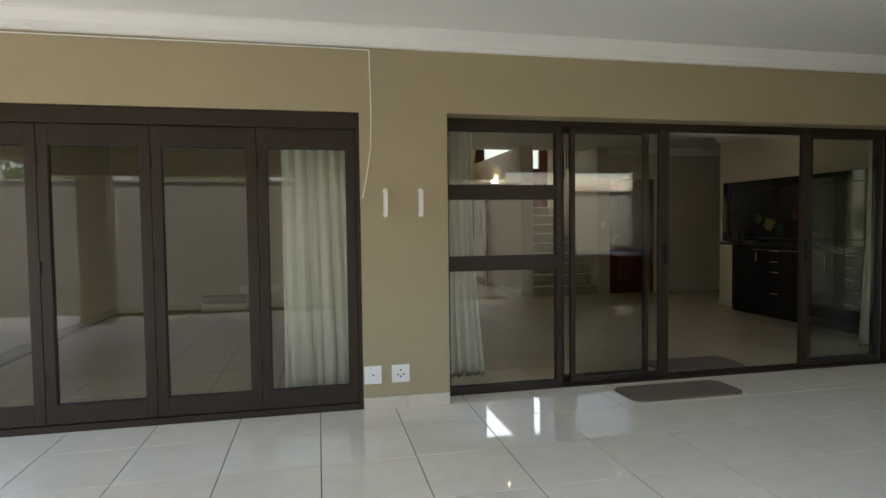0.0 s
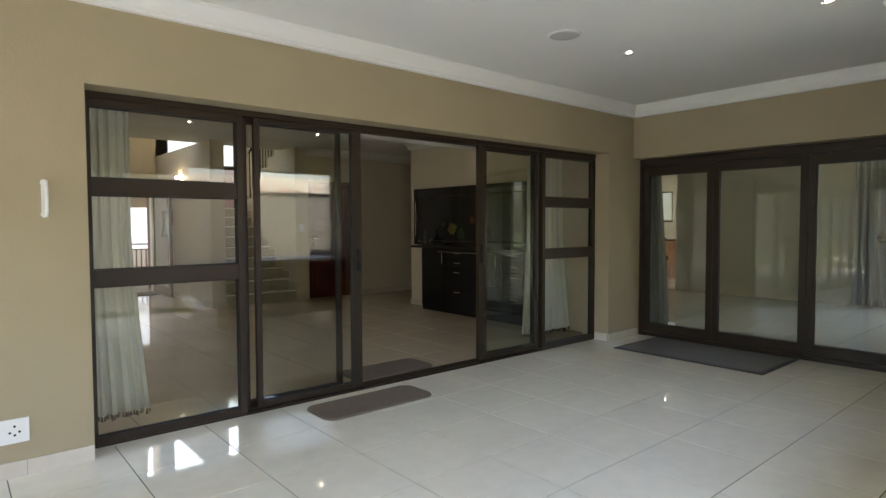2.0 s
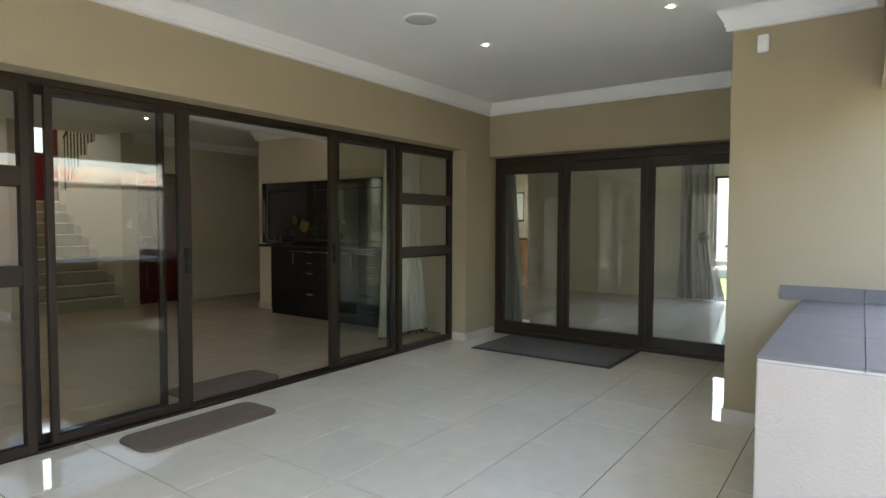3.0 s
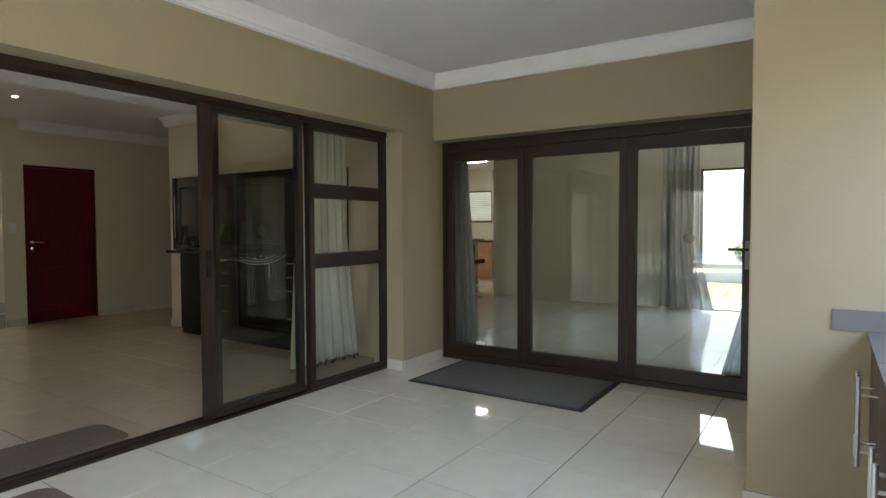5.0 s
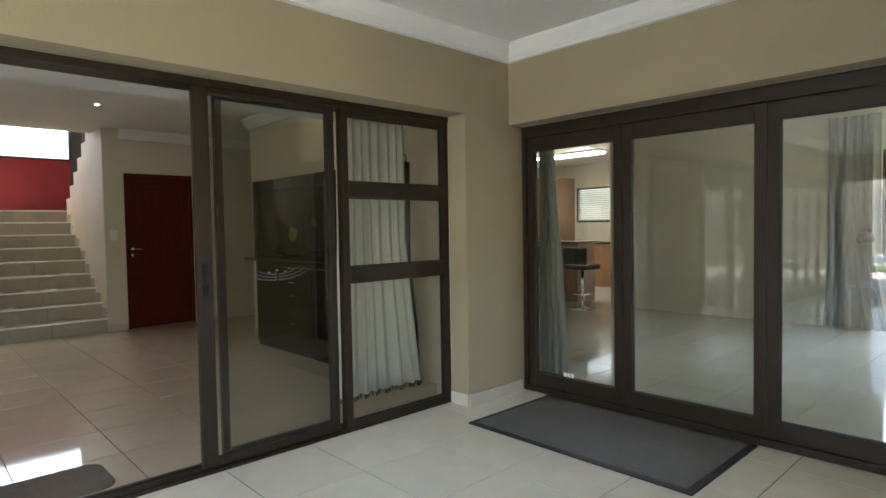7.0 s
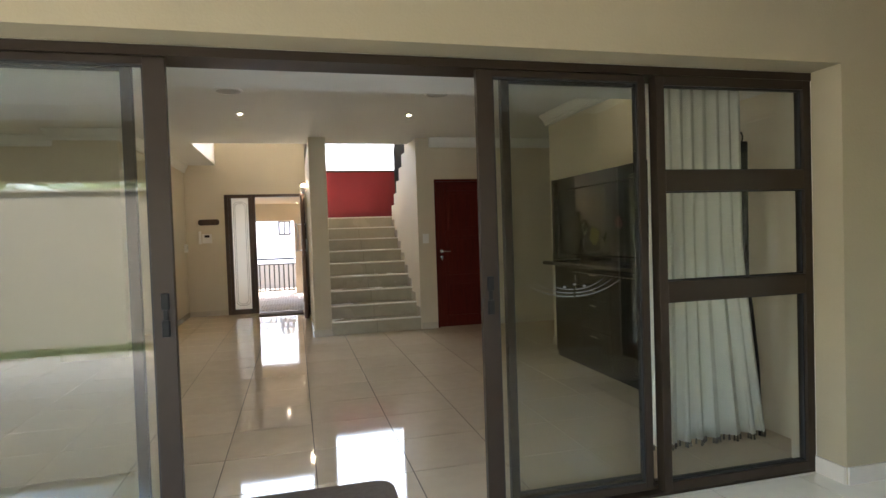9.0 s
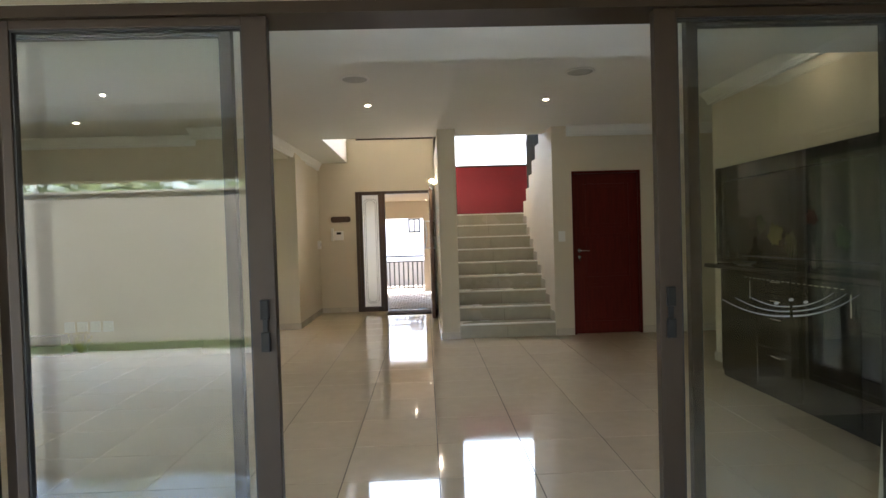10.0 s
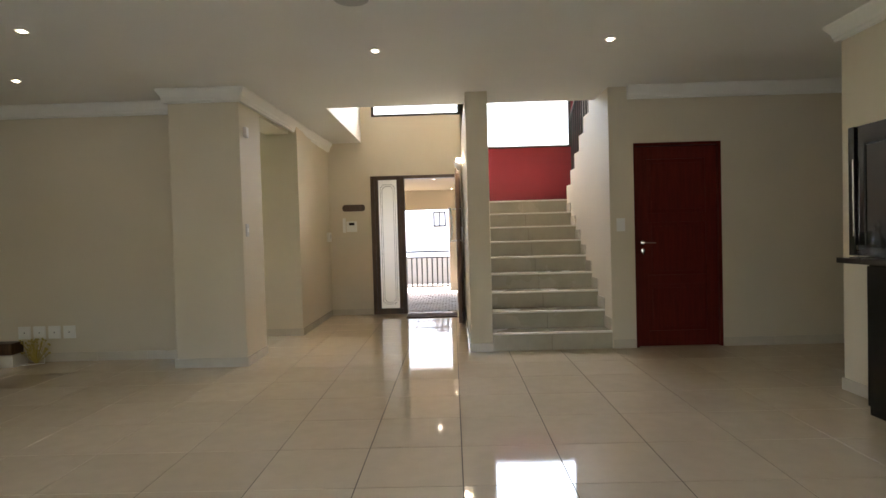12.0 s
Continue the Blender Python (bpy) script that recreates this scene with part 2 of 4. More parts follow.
# ---- large structure ----
H = 2.6          # ceiling
Y0, YF, YI = 5.07, 5.24, 5.40   # outer face, skin joint, inner face of the garden wall
XE = 6.84        # patio's east face
YB = 10.60       # room's far wall
YD = 13.54       # front door wall
HD = 2.04        # door heads

solid("ground", B((-60, -60, -0.5, 60, 60, -0.12)), LAWN, "green lawn ground round the house", kind="structure")
solid("floor", B((-2.515, 0.075, -0.11, 11.8, 13.75, -0.0028), (11.8, 6.8, -0.11, 16, 13.75, -0.0028)), GROUT, "grey grouted floor slab under the porcelain tiles", kind="structure")

main_holes = [(-2.42, 0.87, -0.02, HD), (1.48, 6.37, -0.02, HD + 0.01)]
wall("wall_south_outer", "x", Y0, YF, -5.0, 7.08, -0.12, 2.9, main_holes, KHAKI, "khaki painted outer wall with two wide openings")
wall("wall_south_inner", "x", YF, YI, -2.6, 7.08, -0.12, 2.9, main_holes, CREAM, "cream painted inner wall with two wide openings")
wall("wall_east_outer", "y", XE, 6.96, 2.32, Y0, -0.12, 2.9, [(2.44, Y0, -0.02, HD - 0.02)], KHAKI, "khaki painted wall over wide folding doors")
wall("wall_east_inner", "y", 6.96, 7.10, 2.32, Y0, -0.12, 2.9, [(2.44, Y0, -0.02, HD - 0.02)], CREAM, "cream painted inner face over folding doors")
solid("wall_braai", B((5.235, 1.45, -0.12, 7.10, 2.32, 2.9), bevel=0.008), KHAKI, "khaki painted wall block at the patio's end", kind="structure")
solid("ceiling_patio", B((-2.6, 1.30, H, 6.84, Y0, H + 0.3)), CEIL, "white painted patio ceiling", kind="structure")
wall("beam_south", "x", 1.30, 1.56, -2.6, 5.235, 1.91, H, [(3.2, 5.235, 1.91, 2.02)], KHAKI, "khaki painted beam at the edge of the patio roof")
# Unseen upper walls; the south one's length sets the shadow edge on the boundary.
wall("wall_upper_shade", "x", 1.30, 1.50, -2.6, 6.3, 2.9, 6.0, [], KHAKI, "khaki painted unseen upper storey wall added to cast shade outside")
wall("wall_upper_shade_west", "y", -2.6, -2.4, 1.50, 13.7, 2.9, 6.0, [], KHAKI, "khaki painted unseen upper storey wall added to cast shade outside")
wall("beam_west", "y", -2.6, -2.35, 0.33, Y0, 2.0, H, [], KHAKI, "khaki painted beam along the lawn side")
solid("column", B((-2.5, 0.35, -0.12, -2.14, 0.72, 1.999), bevel=0.01), KHAKI, "khaki painted square patio column", kind="structure")

# room beyond the sliding doors
wall("wall_west", "y", -2.6, -2.4, YI, YB, -0.12, 2.9, [], CREAM, "cream painted room wall")
wall("wall_north_left", "x", YB, YB + 0.13, -2.6, 1.22, -0.12, H, [], CREAM, "cream painted far wall")
solid("pilaster", B((1.22, 10.15, -0.12, 1.885, 10.73, H), bevel=0.006), CREAM, "cream painted pilaster with tiled skirting", kind="structure")
solid("nook_header", B((1.60, 10.73, 2.455, 1.885, 11.80, H)), CREAM, "cream painted header over the passage", kind="structure")
solid("wall_hall_west", B((1.0, 11.80, -0.12, 1.985, YD, H)), CREAM, "cream painted hall wall", kind="structure")
solid("wall_passage", B((0.2, 10.73, -0.12, 0.4, 11.80, H)), CREAM, "cream painted passage end wall", kind="structure")
wall("wall_hall_front", "x", YD, YD + 0.22, 1.0, 4.22, -0.12, 5.2, [(2.62, 3.98, -0.02, 2.09), (2.66, 4.0, 2.98, 4.4)], CREAM, "cream painted double-height front wall")
solid("pier_stairs", B((4.0, 10.57, -0.12, 4.22, YD, H), bevel=0.006), CREAM, "cream painted wall between hall and stairs", kind="structure")
wall("wall_door", "x", 10.57, 10.75, 5.415, 9.9, -0.12, H, [(5.655, 6.52, -0.02, 2.04)], CREAM, "cream painted wall with a red door")
solid("wall_bar", B((6.62, YI, -0.12, 6.86, 8.93, H), bevel=0.006), CREAM, "cream painted wall end behind the bar", kind="structure")
bm = bmesh.new()
for x0, y0, x1, y1 in ((-2.6, YI, 7.1, 11.12), (-2.6, 11.12, 2.50, YD), (6.6, 11.12, 11.8, 13.6)):
    box(bm, x0, y0, H, x1, y1, H + 0.3)
solid("ceiling_room", bm, CEIL, "white painted room ceiling open over the hall", kind="structure")
solid("bulkhead", B((-2.4, 5.52, 2.09, 6.62, 6.05, H)), CEIL, "white painted curtain bulkhead inside the doors", kind="structure")
# stair flights, well and upper walls
TR, RI = 0.27, 0.18
LZ, LY = RI * 9, 10.57 + TR * 8
bm = bmesh.new()
for k in range(6):
    box(bm, 5.415, LY - TR * (k + 1), -0.12, 5.53, LY - TR * k, LZ + RI * (k + 1))
box(bm, 5.415, 10.75, -0.12, 5.53, LY - TR * 6, H)
solid("wall_under_flight", bm, CREAM, "pale painted wall stepping up under the upper flight", kind="structure")
solid("stair_landing", B((4.22, LY + 0.02, -0.12, 6.6, 14.1, LZ - 0.01)), CREAM, "tiled half landing of the stairs", kind="structure")
bm = bmesh.new()
for k in range(8):
    box(bm, 5.53, LY - TR * (k + 1), LZ + RI * k - 0.25, 6.6, LY - TR * k, LZ + RI * (k + 1))
solid("upper_flight", bm, STEP, "tiled upper flight of the stairs", kind="structure")
solid("wall_stair_end", B((5.93, 14.07, 1.6, 6.6, 14.098, 5.2)), WHITE, "white painted end of the stair wall behind the rail", kind="structure")
wall("wall_stair_back", "x", 14.1, 14.3, 4.0, 6.8, -0.12, 5.2, [(4.25, 5.78, 2.525, 4.2)], RED, "red painted stair wall under a bright window")
solid("wall_stair_east", B((6.6, 10.75, -0.12, 6.8, 14.1, 5.2)), CREAM, "pale stair wall", kind="structure")
solid("wall_stair_west", B((4.0, YD, -0.12, 4.22, 14.1, 5.2)), CREAM, "pale stair wall", kind="structure")
solid("wall_upper_south", B((1.9, 11.12, H + 0.3, 6.8, 11.3, 5.2)), CREAM, "pale upper gallery wall", kind="structure")
solid("wall_upper_west", B((2.30, 11.3, H + 0.3, 2.50, YD, 5.2)), WHITE, "pale upper gallery wall", kind="structure")
solid("roof_slab", B((-5.0, 10.9, 5.2, 12, 14.9, 5.4)), CEIL, "white upper ceiling slab", kind="structure")

# east room and kitchen
wall("wall_sun", "y", 11.6, 11.8, 0.6, 7.05, -0.12, H, [(1.4, 3.62, -0.02, 2.06)], EASTW, "cream painted wall with a wide garden door")
solid("wall_east_room_south", B((7.10, 0.6, -0.12, 11.6, 0.8, H)), EASTW, "cream painted room wall", kind="structure")
solid("wall_east_room_north", B((9.9, 10.57, -0.12, 16.0, 10.75, H)), EASTW, "cream painted wall", kind="structure")
wall("wall_kitchen", "y", 14.6, 14.8, 6.8, 10.57, -0.12, H, [(8.72, 9.68, 1.32, 2.08)], EASTW, "cream kitchen wall with a small window")
solid("wall_kitchen_south", B((11.8, 6.8, -0.12, 14.6, 7.0, H)), EASTW, "cream kitchen wall", kind="structure")
solid("ceiling_east", B((7.10, 0.6, H, 11.8, 11.12, H + 0.3), (11.8, 6.8, H, 14.8, 10.75, H + 0.3)), CEIL, "white painted ceiling", kind="structure")

# Unseen wall, added to keep the east room's light out of the main room.
solid("wall_light_stop_east", B((7.95, 7.9, -0.12, 8.1, 10.57, H), (6.86, 7.9, -0.12, 7.95, 8.0, H)), CREAM, "cream painted unseen wall stopping light at the room's end behind the bar", kind="structure")

# cornices
PROF = [(0, 0), (0.078, 0), (0.078, 0.018), (0.07, 0.03), (0.06, 0.045), (0.042, 0.075), (0.038, 0.1), (0.03, 0.105), (0.03, 0.125), (0, 0.128)]
def cornice(name, pts, closed=False):
    bm = bmesh.new()
    sweep(bm, [(x, y, H) for x, y in pts], PROF, closed)
    return solid(name, bm, WHITE, "white moulded plaster cornice", "", kind="structure")
cornice("trim_patio", [(5.235, 1.56), (5.235, 2.32), (XE, 2.32), (XE, Y0), (-2.35, Y0), (-2.35, 1.56)], True)
cornice("trim_room", [(6.62, 6.05), (6.62, 8.93), (6.86, 8.93), (6.86, 5.6)])
cornice("trim_room_north", [(9.9, 10.57), (5.60, 10.57)])
cornice("trim_room_west", [(1.985, YD), (1.885, 10.15), (1.22, 10.15), (1.22, YB), (-2.4, YB), (-2.4, 6.05)])


# ---- tiles ----
T = 0.515
def tile_mesh(name, w, d, material, gap=0.0055, thick=0.007):
    bm = bmesh.new()
    a, b, c = gap / 2, 0.0006, 0.0006
    r = []
    for ins, z in ((a, -thick), (a, -c), (a + b, 0)):
        r.append([bm.verts.new(p) for p in ((ins, ins, z), (w - ins, ins, z), (w - ins, d - ins, z), (ins, d - ins, z))])
    for p, q in zip(r, r[1:]):
        for i in range(4):
            bm.faces.new((p[i], p[(i + 1) % 4], q[(i + 1) % 4], q[i]))
    bm.faces.new(r[-1])
    return mesh_of(name, bm, material)


def lay(parent, me, cells):
    for x, y in cells:
        o = new("tile", me)
        o.location = (x, y, 0)
        o.parent = parent


def lay_joined(name, w, cells, material, parent):
    bm = bmesh.new()
    for x, y in cells:
        box(bm, x + 0.0018, y + 0.0018, -0.005, x + w - 0.0018, y + w - 0.0018, 0)
    o = part(name, bm, material, parent, kind="stuff")
    return o


def skirting(name, a, b, side, h=0.085, t=0.012, z=0.0, material=None):
    """Skirting tiles from a to b; side is the outward normal."""
    (x0, y0), (x1, y1) = a, b
    base = thing(name, (0, 0, 0), "ivory tiled skirting", kind="structure")
    L = math.hypot(x1 - x0, y1 - y0)
    n = max(1, math.ceil(L / T - 0.05))
    for i in range(n):
        s, e = i * L / n + 0.001, (i + 1) * L / n - 0.001
        p = (x0 + (x1 - x0) * s / L, y0 + (y1 - y0) * s / L)
        q = (x0 + (x1 - x0) * e / L, y0 + (y1 - y0) * e / L)
        bm = B((p[0], p[1], z + 0.0005, q[0] + side[0] * t, q[1] + side[1] * t, z + h))
        part("skirting_tile", bm, material or SKIRT, base)
    return base


# ---- doors ----
def rails(bm, plane, x0, x1, z0, z1, w, d0, d1, wt=None, wb=None):
    """A leaf's frame: stiles w wide, rails wt and wb high. plane 'y': spans x; 'x': spans y."""
    wt, wb = wt or w, wb or w
    for a, b, c, d in ((x0, x0 + w, z0, z1), (x1 - w, x1, z0, z1), (x0 + w, x1 - w, z1 - wt, z1), (x0 + w, x1 - w, z0, z0 + wb)):
        if plane == "y":
            box(bm, a, d0, c, b, d1, d, bevel=0.003)
        else:
            box(bm, d0, a, c, d1, b, d, bevel=0.003)


def pane(parent, plane, x0, x1, z0, z1, c, name="pane"):
    t = 0.003
    bm = B((x0, c - t, z0, x1, c + t, z1)) if plane == "y" else B((c - t, x0, z0, c + t, x1, z1))
    o = part(name, bm, GLASS, parent, "clear glass")
    o.visible_shadow = False
    seal = bmesh.new()
    s = 0.006
    for a, b, e, f in ((x0, x0 + s, z0, z1), (x1 - s, x1, z0, z1), (x0 + s, x1 - s, z1 - s, z1), (x0 + s, x1 - s, z0, z0 + s)):
        if plane == "y":
            box(seal, a, c - 0.012, e, b, c + 0.012, f)
        else:
            box(seal, c - 0.012, a, e, c + 0.012, b, f)
    part("seal", seal, SEAL, parent)
    return o


door = thing("door_1", (3.9, 5.3, 0), "open sliding door in dark bronze aluminium frames with glazed side lights", kind="structure")
bm = B((1.48, YF, HD - 0.03, 6.37, YF + 0.16, HD + 0.008), (1.48, YF, 0.001, 6.37, YF + 0.16, 0.014), (1.48, YF + 0.05, 0.014, 6.37, YF + 0.056, 0.03), (1.48, YF + 0.1, 0.014, 6.37, YF + 0.106, 0.03))
part("track_frame", bm, BRONZE, door)
for x0, x1 in ((1.48, 2.41), (5.47, 6.365)):
    sl = thing("side_light", (0, 0, 0))
    sl.parent = door
    sl.location = (x0 - 3.9, 0, 0)
    bm = bmesh.new()
    rails(bm, "y", x0, x1, 0.015, HD - 0.031, 0.045, YF, YF + 0.06)
    for z in (0.93, 1.46):
        box(bm, x0 + 0.045, YF, z, x1 - 0.045, YF + 0.06, z + 0.10, bevel=0.004)
    part("side_frame", bm, BRONZE, sl)
    for z0, z1 in ((0.06, 0.93), (1.03, 1.46), (1.56, HD - 0.076)):
        pane(sl, "y", x0 + 0.045, x1 - 0.045, z0, z1, YF + 0.03)
DECAL = mat("frosted_decal", (0.17, 0.17, 0.16), 0.7, spec=0.2)


def flat_disc(x, y, z, r, n=10):
    bm = bmesh.new()
    bm.faces.new([bm.verts.new((x + r * math.cos(2 * math.pi * i / n), y, z + 0.6 * r * math.sin(2 * math.pi * i / n))) for i in range(n)])
    return bm


def leaf(parent, name, x0, x1, yc, w0, w1, lock=None):
    lf = thing(name, (0, 0, 0))
    lf.parent = parent
    lf.location = (x0 - 3.9, yc - 5.3, 0)
    bm = bmesh.new()
    z0, z1 = 0.032, HD - 0.031
    for a, b, c, d in ((x0, x0 + w0, z0, z1), (x1 - w1, x1, z0, z1), (x0 + w0, x1 - w1, z1 - 0.03, z1), (x0 + w0, x1 - w1, z0, z0 + 0.035)):
        box(bm, a, yc - 0.018, c, b, yc + 0.018, d, bevel=0.003)
    part("leaf_frame", bm, BRONZE, lf)
    pane(lf, "y", x0 + w0, x1 - w1, z0 + 0.035, z1 - 0.03, yc)
    if lock is not None:
        bm = bmesh.new()
        box(bm, lock - 0.015, yc - 0.032, 1.035, lock + 0.015, yc - 0.0185, 1.10, bevel=0.005)
        box(bm, lock - 0.015, yc - 0.032, 0.93, lock + 0.015, yc - 0.0185, 0.995, bevel=0.005)
        box(bm, lock - 0.009, yc - 0.026, 0.99, lock + 0.009, yc - 0.0185, 1.04, bevel=0.003)
        part("lock", bm, BLACKP, lf, "black latch lock")
    return lf
leaf(door, "fixed_leaf", 2.41, 3.198, YF + 0.103, 0.05, 0.035)
leaf(door, "fixed_leaf", 4.727, 5.47, YF + 0.103, 0.035, 0.05)
leaf(door, "sliding_leaf", 2.49, 3.335, YF + 0.035, 0.035, 0.08, 3.30)
leaf(door, "sliding_leaf", 4.59, 5.42, YF + 0.035, 0.075, 0.035, 4.625)

for xc in (5.04,):
    sc = thing("glass_decal", (xc, YF + 0.031, 1.0), "frosted scroll decal of curved lines on the sliding glass", "decal")
    for sgn in (-1, 1):
        for k in range(3):
            prev = None
            bm = bmesh.new()
            for i in range(13):
                u = i / 12
                x = xc + sgn * (0.005 + u * (0.23 - 0.045 * k))
                z = 0.985 + 0.016 * k + (0.065 - 0.012 * k) * u ** 2.2
                w = 0.0010 + 0.0022 * (1 - u) * (1 if k == 0 else 0.7)
                p = (x, z, w)
                if prev:
                    v = [bm.verts.new((q[0], YF + 0.0315, q[1] + e * q[2])) for q, e in ((prev, -1), (p, -1), (p, 1), (prev, 1))]
                    bm.faces.new(v)
                prev = p
            part("scroll_line", bm, DECAL, sc)
    for k in range(3):
        xx = xc - 0.05 + 0.05 * k
        part("scroll_leaf", flat_disc(xx, YF + 0.0313, 1.030 + (0.010 if k == 1 else 0), 0.009), DECAL, sc)

door = thing("door_2", (-0.77, 5.12, 0), "closed folding door in dark bronze aluminium with tall glass leaves", kind="structure")
bm = bmesh.new()
box(bm, -2.42, 5.085, 1.93, 0.87, 5.17, 2.035, bevel=0.004)
box(bm, -2.42, 5.085, 0.001, 0.87, 5.17, 0.045, bevel=0.003)
box(bm, 0.845, 5.085, 0.045, 0.868, 5.17, 1.93)
box(bm, -2.42, 5.085, 0.045, -2.395, 5.17, 1.93)
part("door_frame", bm, BRONZE, door)
for i in range(5):
    x1 = 0.843 - i * 0.6475
    x0 = x1 - 0.6435
    lf = thing("leaf", (0, 0, 0))
    lf.parent = door
    lf.location = (x0 + 0.77, 0, 0)
    bm = bmesh.new()
    rails(bm, "y", x0, x1, 0.05, 1.925, 0.062, 5.10, 5.145, 0.13, 0.12)
    part("leaf_frame", bm, BRONZE, lf)
    pane(lf, "y", x0 + 0.062, x1 - 0.062, 0.17, 1.795, 5.122)
    bm = bmesh.new()
    for z in (0.3, 1.0, 1.65):
        cyl(bm, (x0 - 0.002, 5.094, z), (x0 - 0.002, 5.094, z + 0.08), 0.008, n=10)
    part("hinge", bm, BRONZE, lf)

for y, z in ((4.68, 0.16),):
    sk = thing("glass_sticker", (7.015, y, z), "small pale frosted maker's sticker low on the door glass", "sticker")
    for k in range(3):
        part("sticker_mark", B((7.0148, y - 0.045 + 0.031 * k, z - 0.025, 7.0155, y - 0.02 + 0.031 * k, z + 0.025)), FROST, sk)
door = thing("door_3", (7.0, 3.75, 0), "closed folding door in dark bronze aluminium with three glass leaves", kind="structure")
bm = bmesh.new()
box(bm, 6.985, 2.44, 1.93, 7.07, Y0, 2.015, bevel=0.004)
box(bm, 6.985, 2.44, 0.001, 7.07, Y0, 0.045, bevel=0.003)
box(bm, 6.985, 2.442, 0.045, 7.07, 2.475, 1.93)
box(bm, 6.985, Y0 - 0.04, 0.045, 7.07, Y0 - 0.002, 1.93)
part("door_frame", bm, BRONZE, door)
for i, (y0, y1) in enumerate(((2.478, 3.348), (3.352, 4.232), (4.236, 5.027))):
    lf = thing("leaf", (0, 0, 0))
    lf.parent = door
    lf.location = (0, y0 - 3.75, 0)
    bm = bmesh.new()
    rails(bm, "x", y0, y1, 0.05, 1.925, 0.062, 7.0, 7.045, 0.095, 0.10)
    part("leaf_frame", bm, BRONZE, lf)
    pane(lf, "x", y0 + 0.062, y1 - 0.062, 0.15, 1.83, 7.022)
    if i == 0:
        bm = B((6.992, 2.492, 0.93, 6.999, 2.528, 1.13), bevel=0.003)
        part("lock_plate", bm, PLATE, lf, "dull brassy lock plate")
        bm = bmesh.new()
        cyl(bm, (6.992, 2.51, 1.07), (6.945, 2.51, 1.07), 0.010)
        box(bm, 6.935, 2.50, 1.06, 6.95, 2.63, 1.08, bevel=0.005)
        part("lever_handle", bm, BRONZE, lf, "dark lever handle")


# ---- patio things ----
def rounded_plate(x0, y0, x1, y1, z0, z1, r, n=6, bev=0.0):
    bm = bmesh.new()
    vs = []
    for cx, cy, a in ((x1 - r, y1 - r, 0), (x0 + r, y1 - r, 90), (x0 + r, y0 + r, 180), (x1 - r, y0 + r, 270)):
        for k in range(n + 1):
            t = radians(a + 90 * k / n)
            vs.append(bm.verts.new((cx + r * math.cos(t), cy + r * math.sin(t), z0)))
    f = bm.faces.new(vs)
    g = bmesh.ops.extrude_face_region(bm, geom=[f])
    top = [v for v in g["geom"] if isinstance(v, bmesh.types.BMVert)]
    for v in top:
        v.co.z = z1
    if bev:
        es = [e for e in bm.edges if all(abs(v.co.z - z1) < 1e-6 for v in e.verts)]
        bmesh.ops.bevel(bm, geom=es, offset=bev, segments=2, affect="EDGES")
    return bm
solid("door_mat", rounded_plate(2.75, 4.75, 3.66, 5.12, 0.001, 0.014, 0.09, bev=0.005), MATBROWN, "brown pile door mat with rounded corners on the patio tiles", "door mat", group="brown mats at the sliding door")
solid("door_mat", rounded_plate(3.42, 5.44, 4.24, 5.84, 0.001, 0.014, 0.09, bev=0.005), MATBROWN, "brown pile door mat with rounded corners inside the sliding door", "door mat", group="brown mats at the sliding door")
big = thing("entrance_mat", (6.55, 4.1, 0), "large grey ribbed mat with black rubber border before the folding door", "door mat")
part("rubber_border", rounded_plate(6.11, 3.38, 6.97, 4.83, 0.001, 0.008, 0.01, bev=0.003), MATBORDER, big)
part("mat_surface", rounded_plate(6.15, 3.42, 6.93, 4.79, 0.008, 0.013, 0.01, bev=0.002), MATGREY, big)


def socket(x0, x1, z0, z1, y, switches, label):
    s = thing("wall_socket", ((x0 + x1) / 2, y, z0), label, "socket")
    part("cover_plate", B((x0, y - 0.012, z0, x1, y, z1), bevel=0.004), WHITE, s)
    bm = bmesh.new()
    cx, cz = (x0 + x1) / 2, (z0 + z1) / 2
    for dx, dz in switches:
        cyl(bm, (cx + dx, y - 0.0135, cz + dz), (cx + dx, y - 0.011, cz + dz), 0.006, n=12)
    part("pin_hole", bm, BLACKP, s)
    return s
socket(0.875, 0.995, 0.18, 0.305, Y0, [(0, 0)], "white square aerial socket on the khaki wall")
socket(1.065, 1.19, 0.18, 0.305, Y0, [(0, 0.025), (-0.02, -0.005), (0.02, -0.005), (0, -0.02)], "white square power socket on the khaki wall")
for x in (1.04, 1.285):
    b = thing("wall_bracket", (x, Y0, 1.33), "white folded metal bracket on the khaki wall", "bracket", group="brackets on the patio wall")
    bm = bmesh.new()
    for k in range(2):
        cyl(bm, (x, Y0 - 0.0005, 1.345 + 0.165 * k), (x, Y0 - 0.007, 1.345 + 0.165 * k), 0.017, n=16)
    box(bm, x - 0.013, Y0 - 0.006, 1.345, x + 0.013, Y0 - 0.001, 1.51)
    part("back_plate", bm, WHITE, b, smooth=False)
    bm = bmesh.new()
    arc = [(Y0 - 0.007, 1.512), (Y0 - 0.034, 1.515), (Y0 - 0.044, 1.49), (Y0 - 0.046, 1.42), (Y0 - 0.044, 1.36), (Y0 - 0.034, 1.338), (Y0 - 0.007, 1.342)]
    for p, q in zip(arc, arc[1:]):
        cyl(bm, (x + 0.006, p[0], p[1]), (x + 0.006, q[0], q[1]), 0.008, n=10)
    part("hook_bar", bm, WHITE, b)


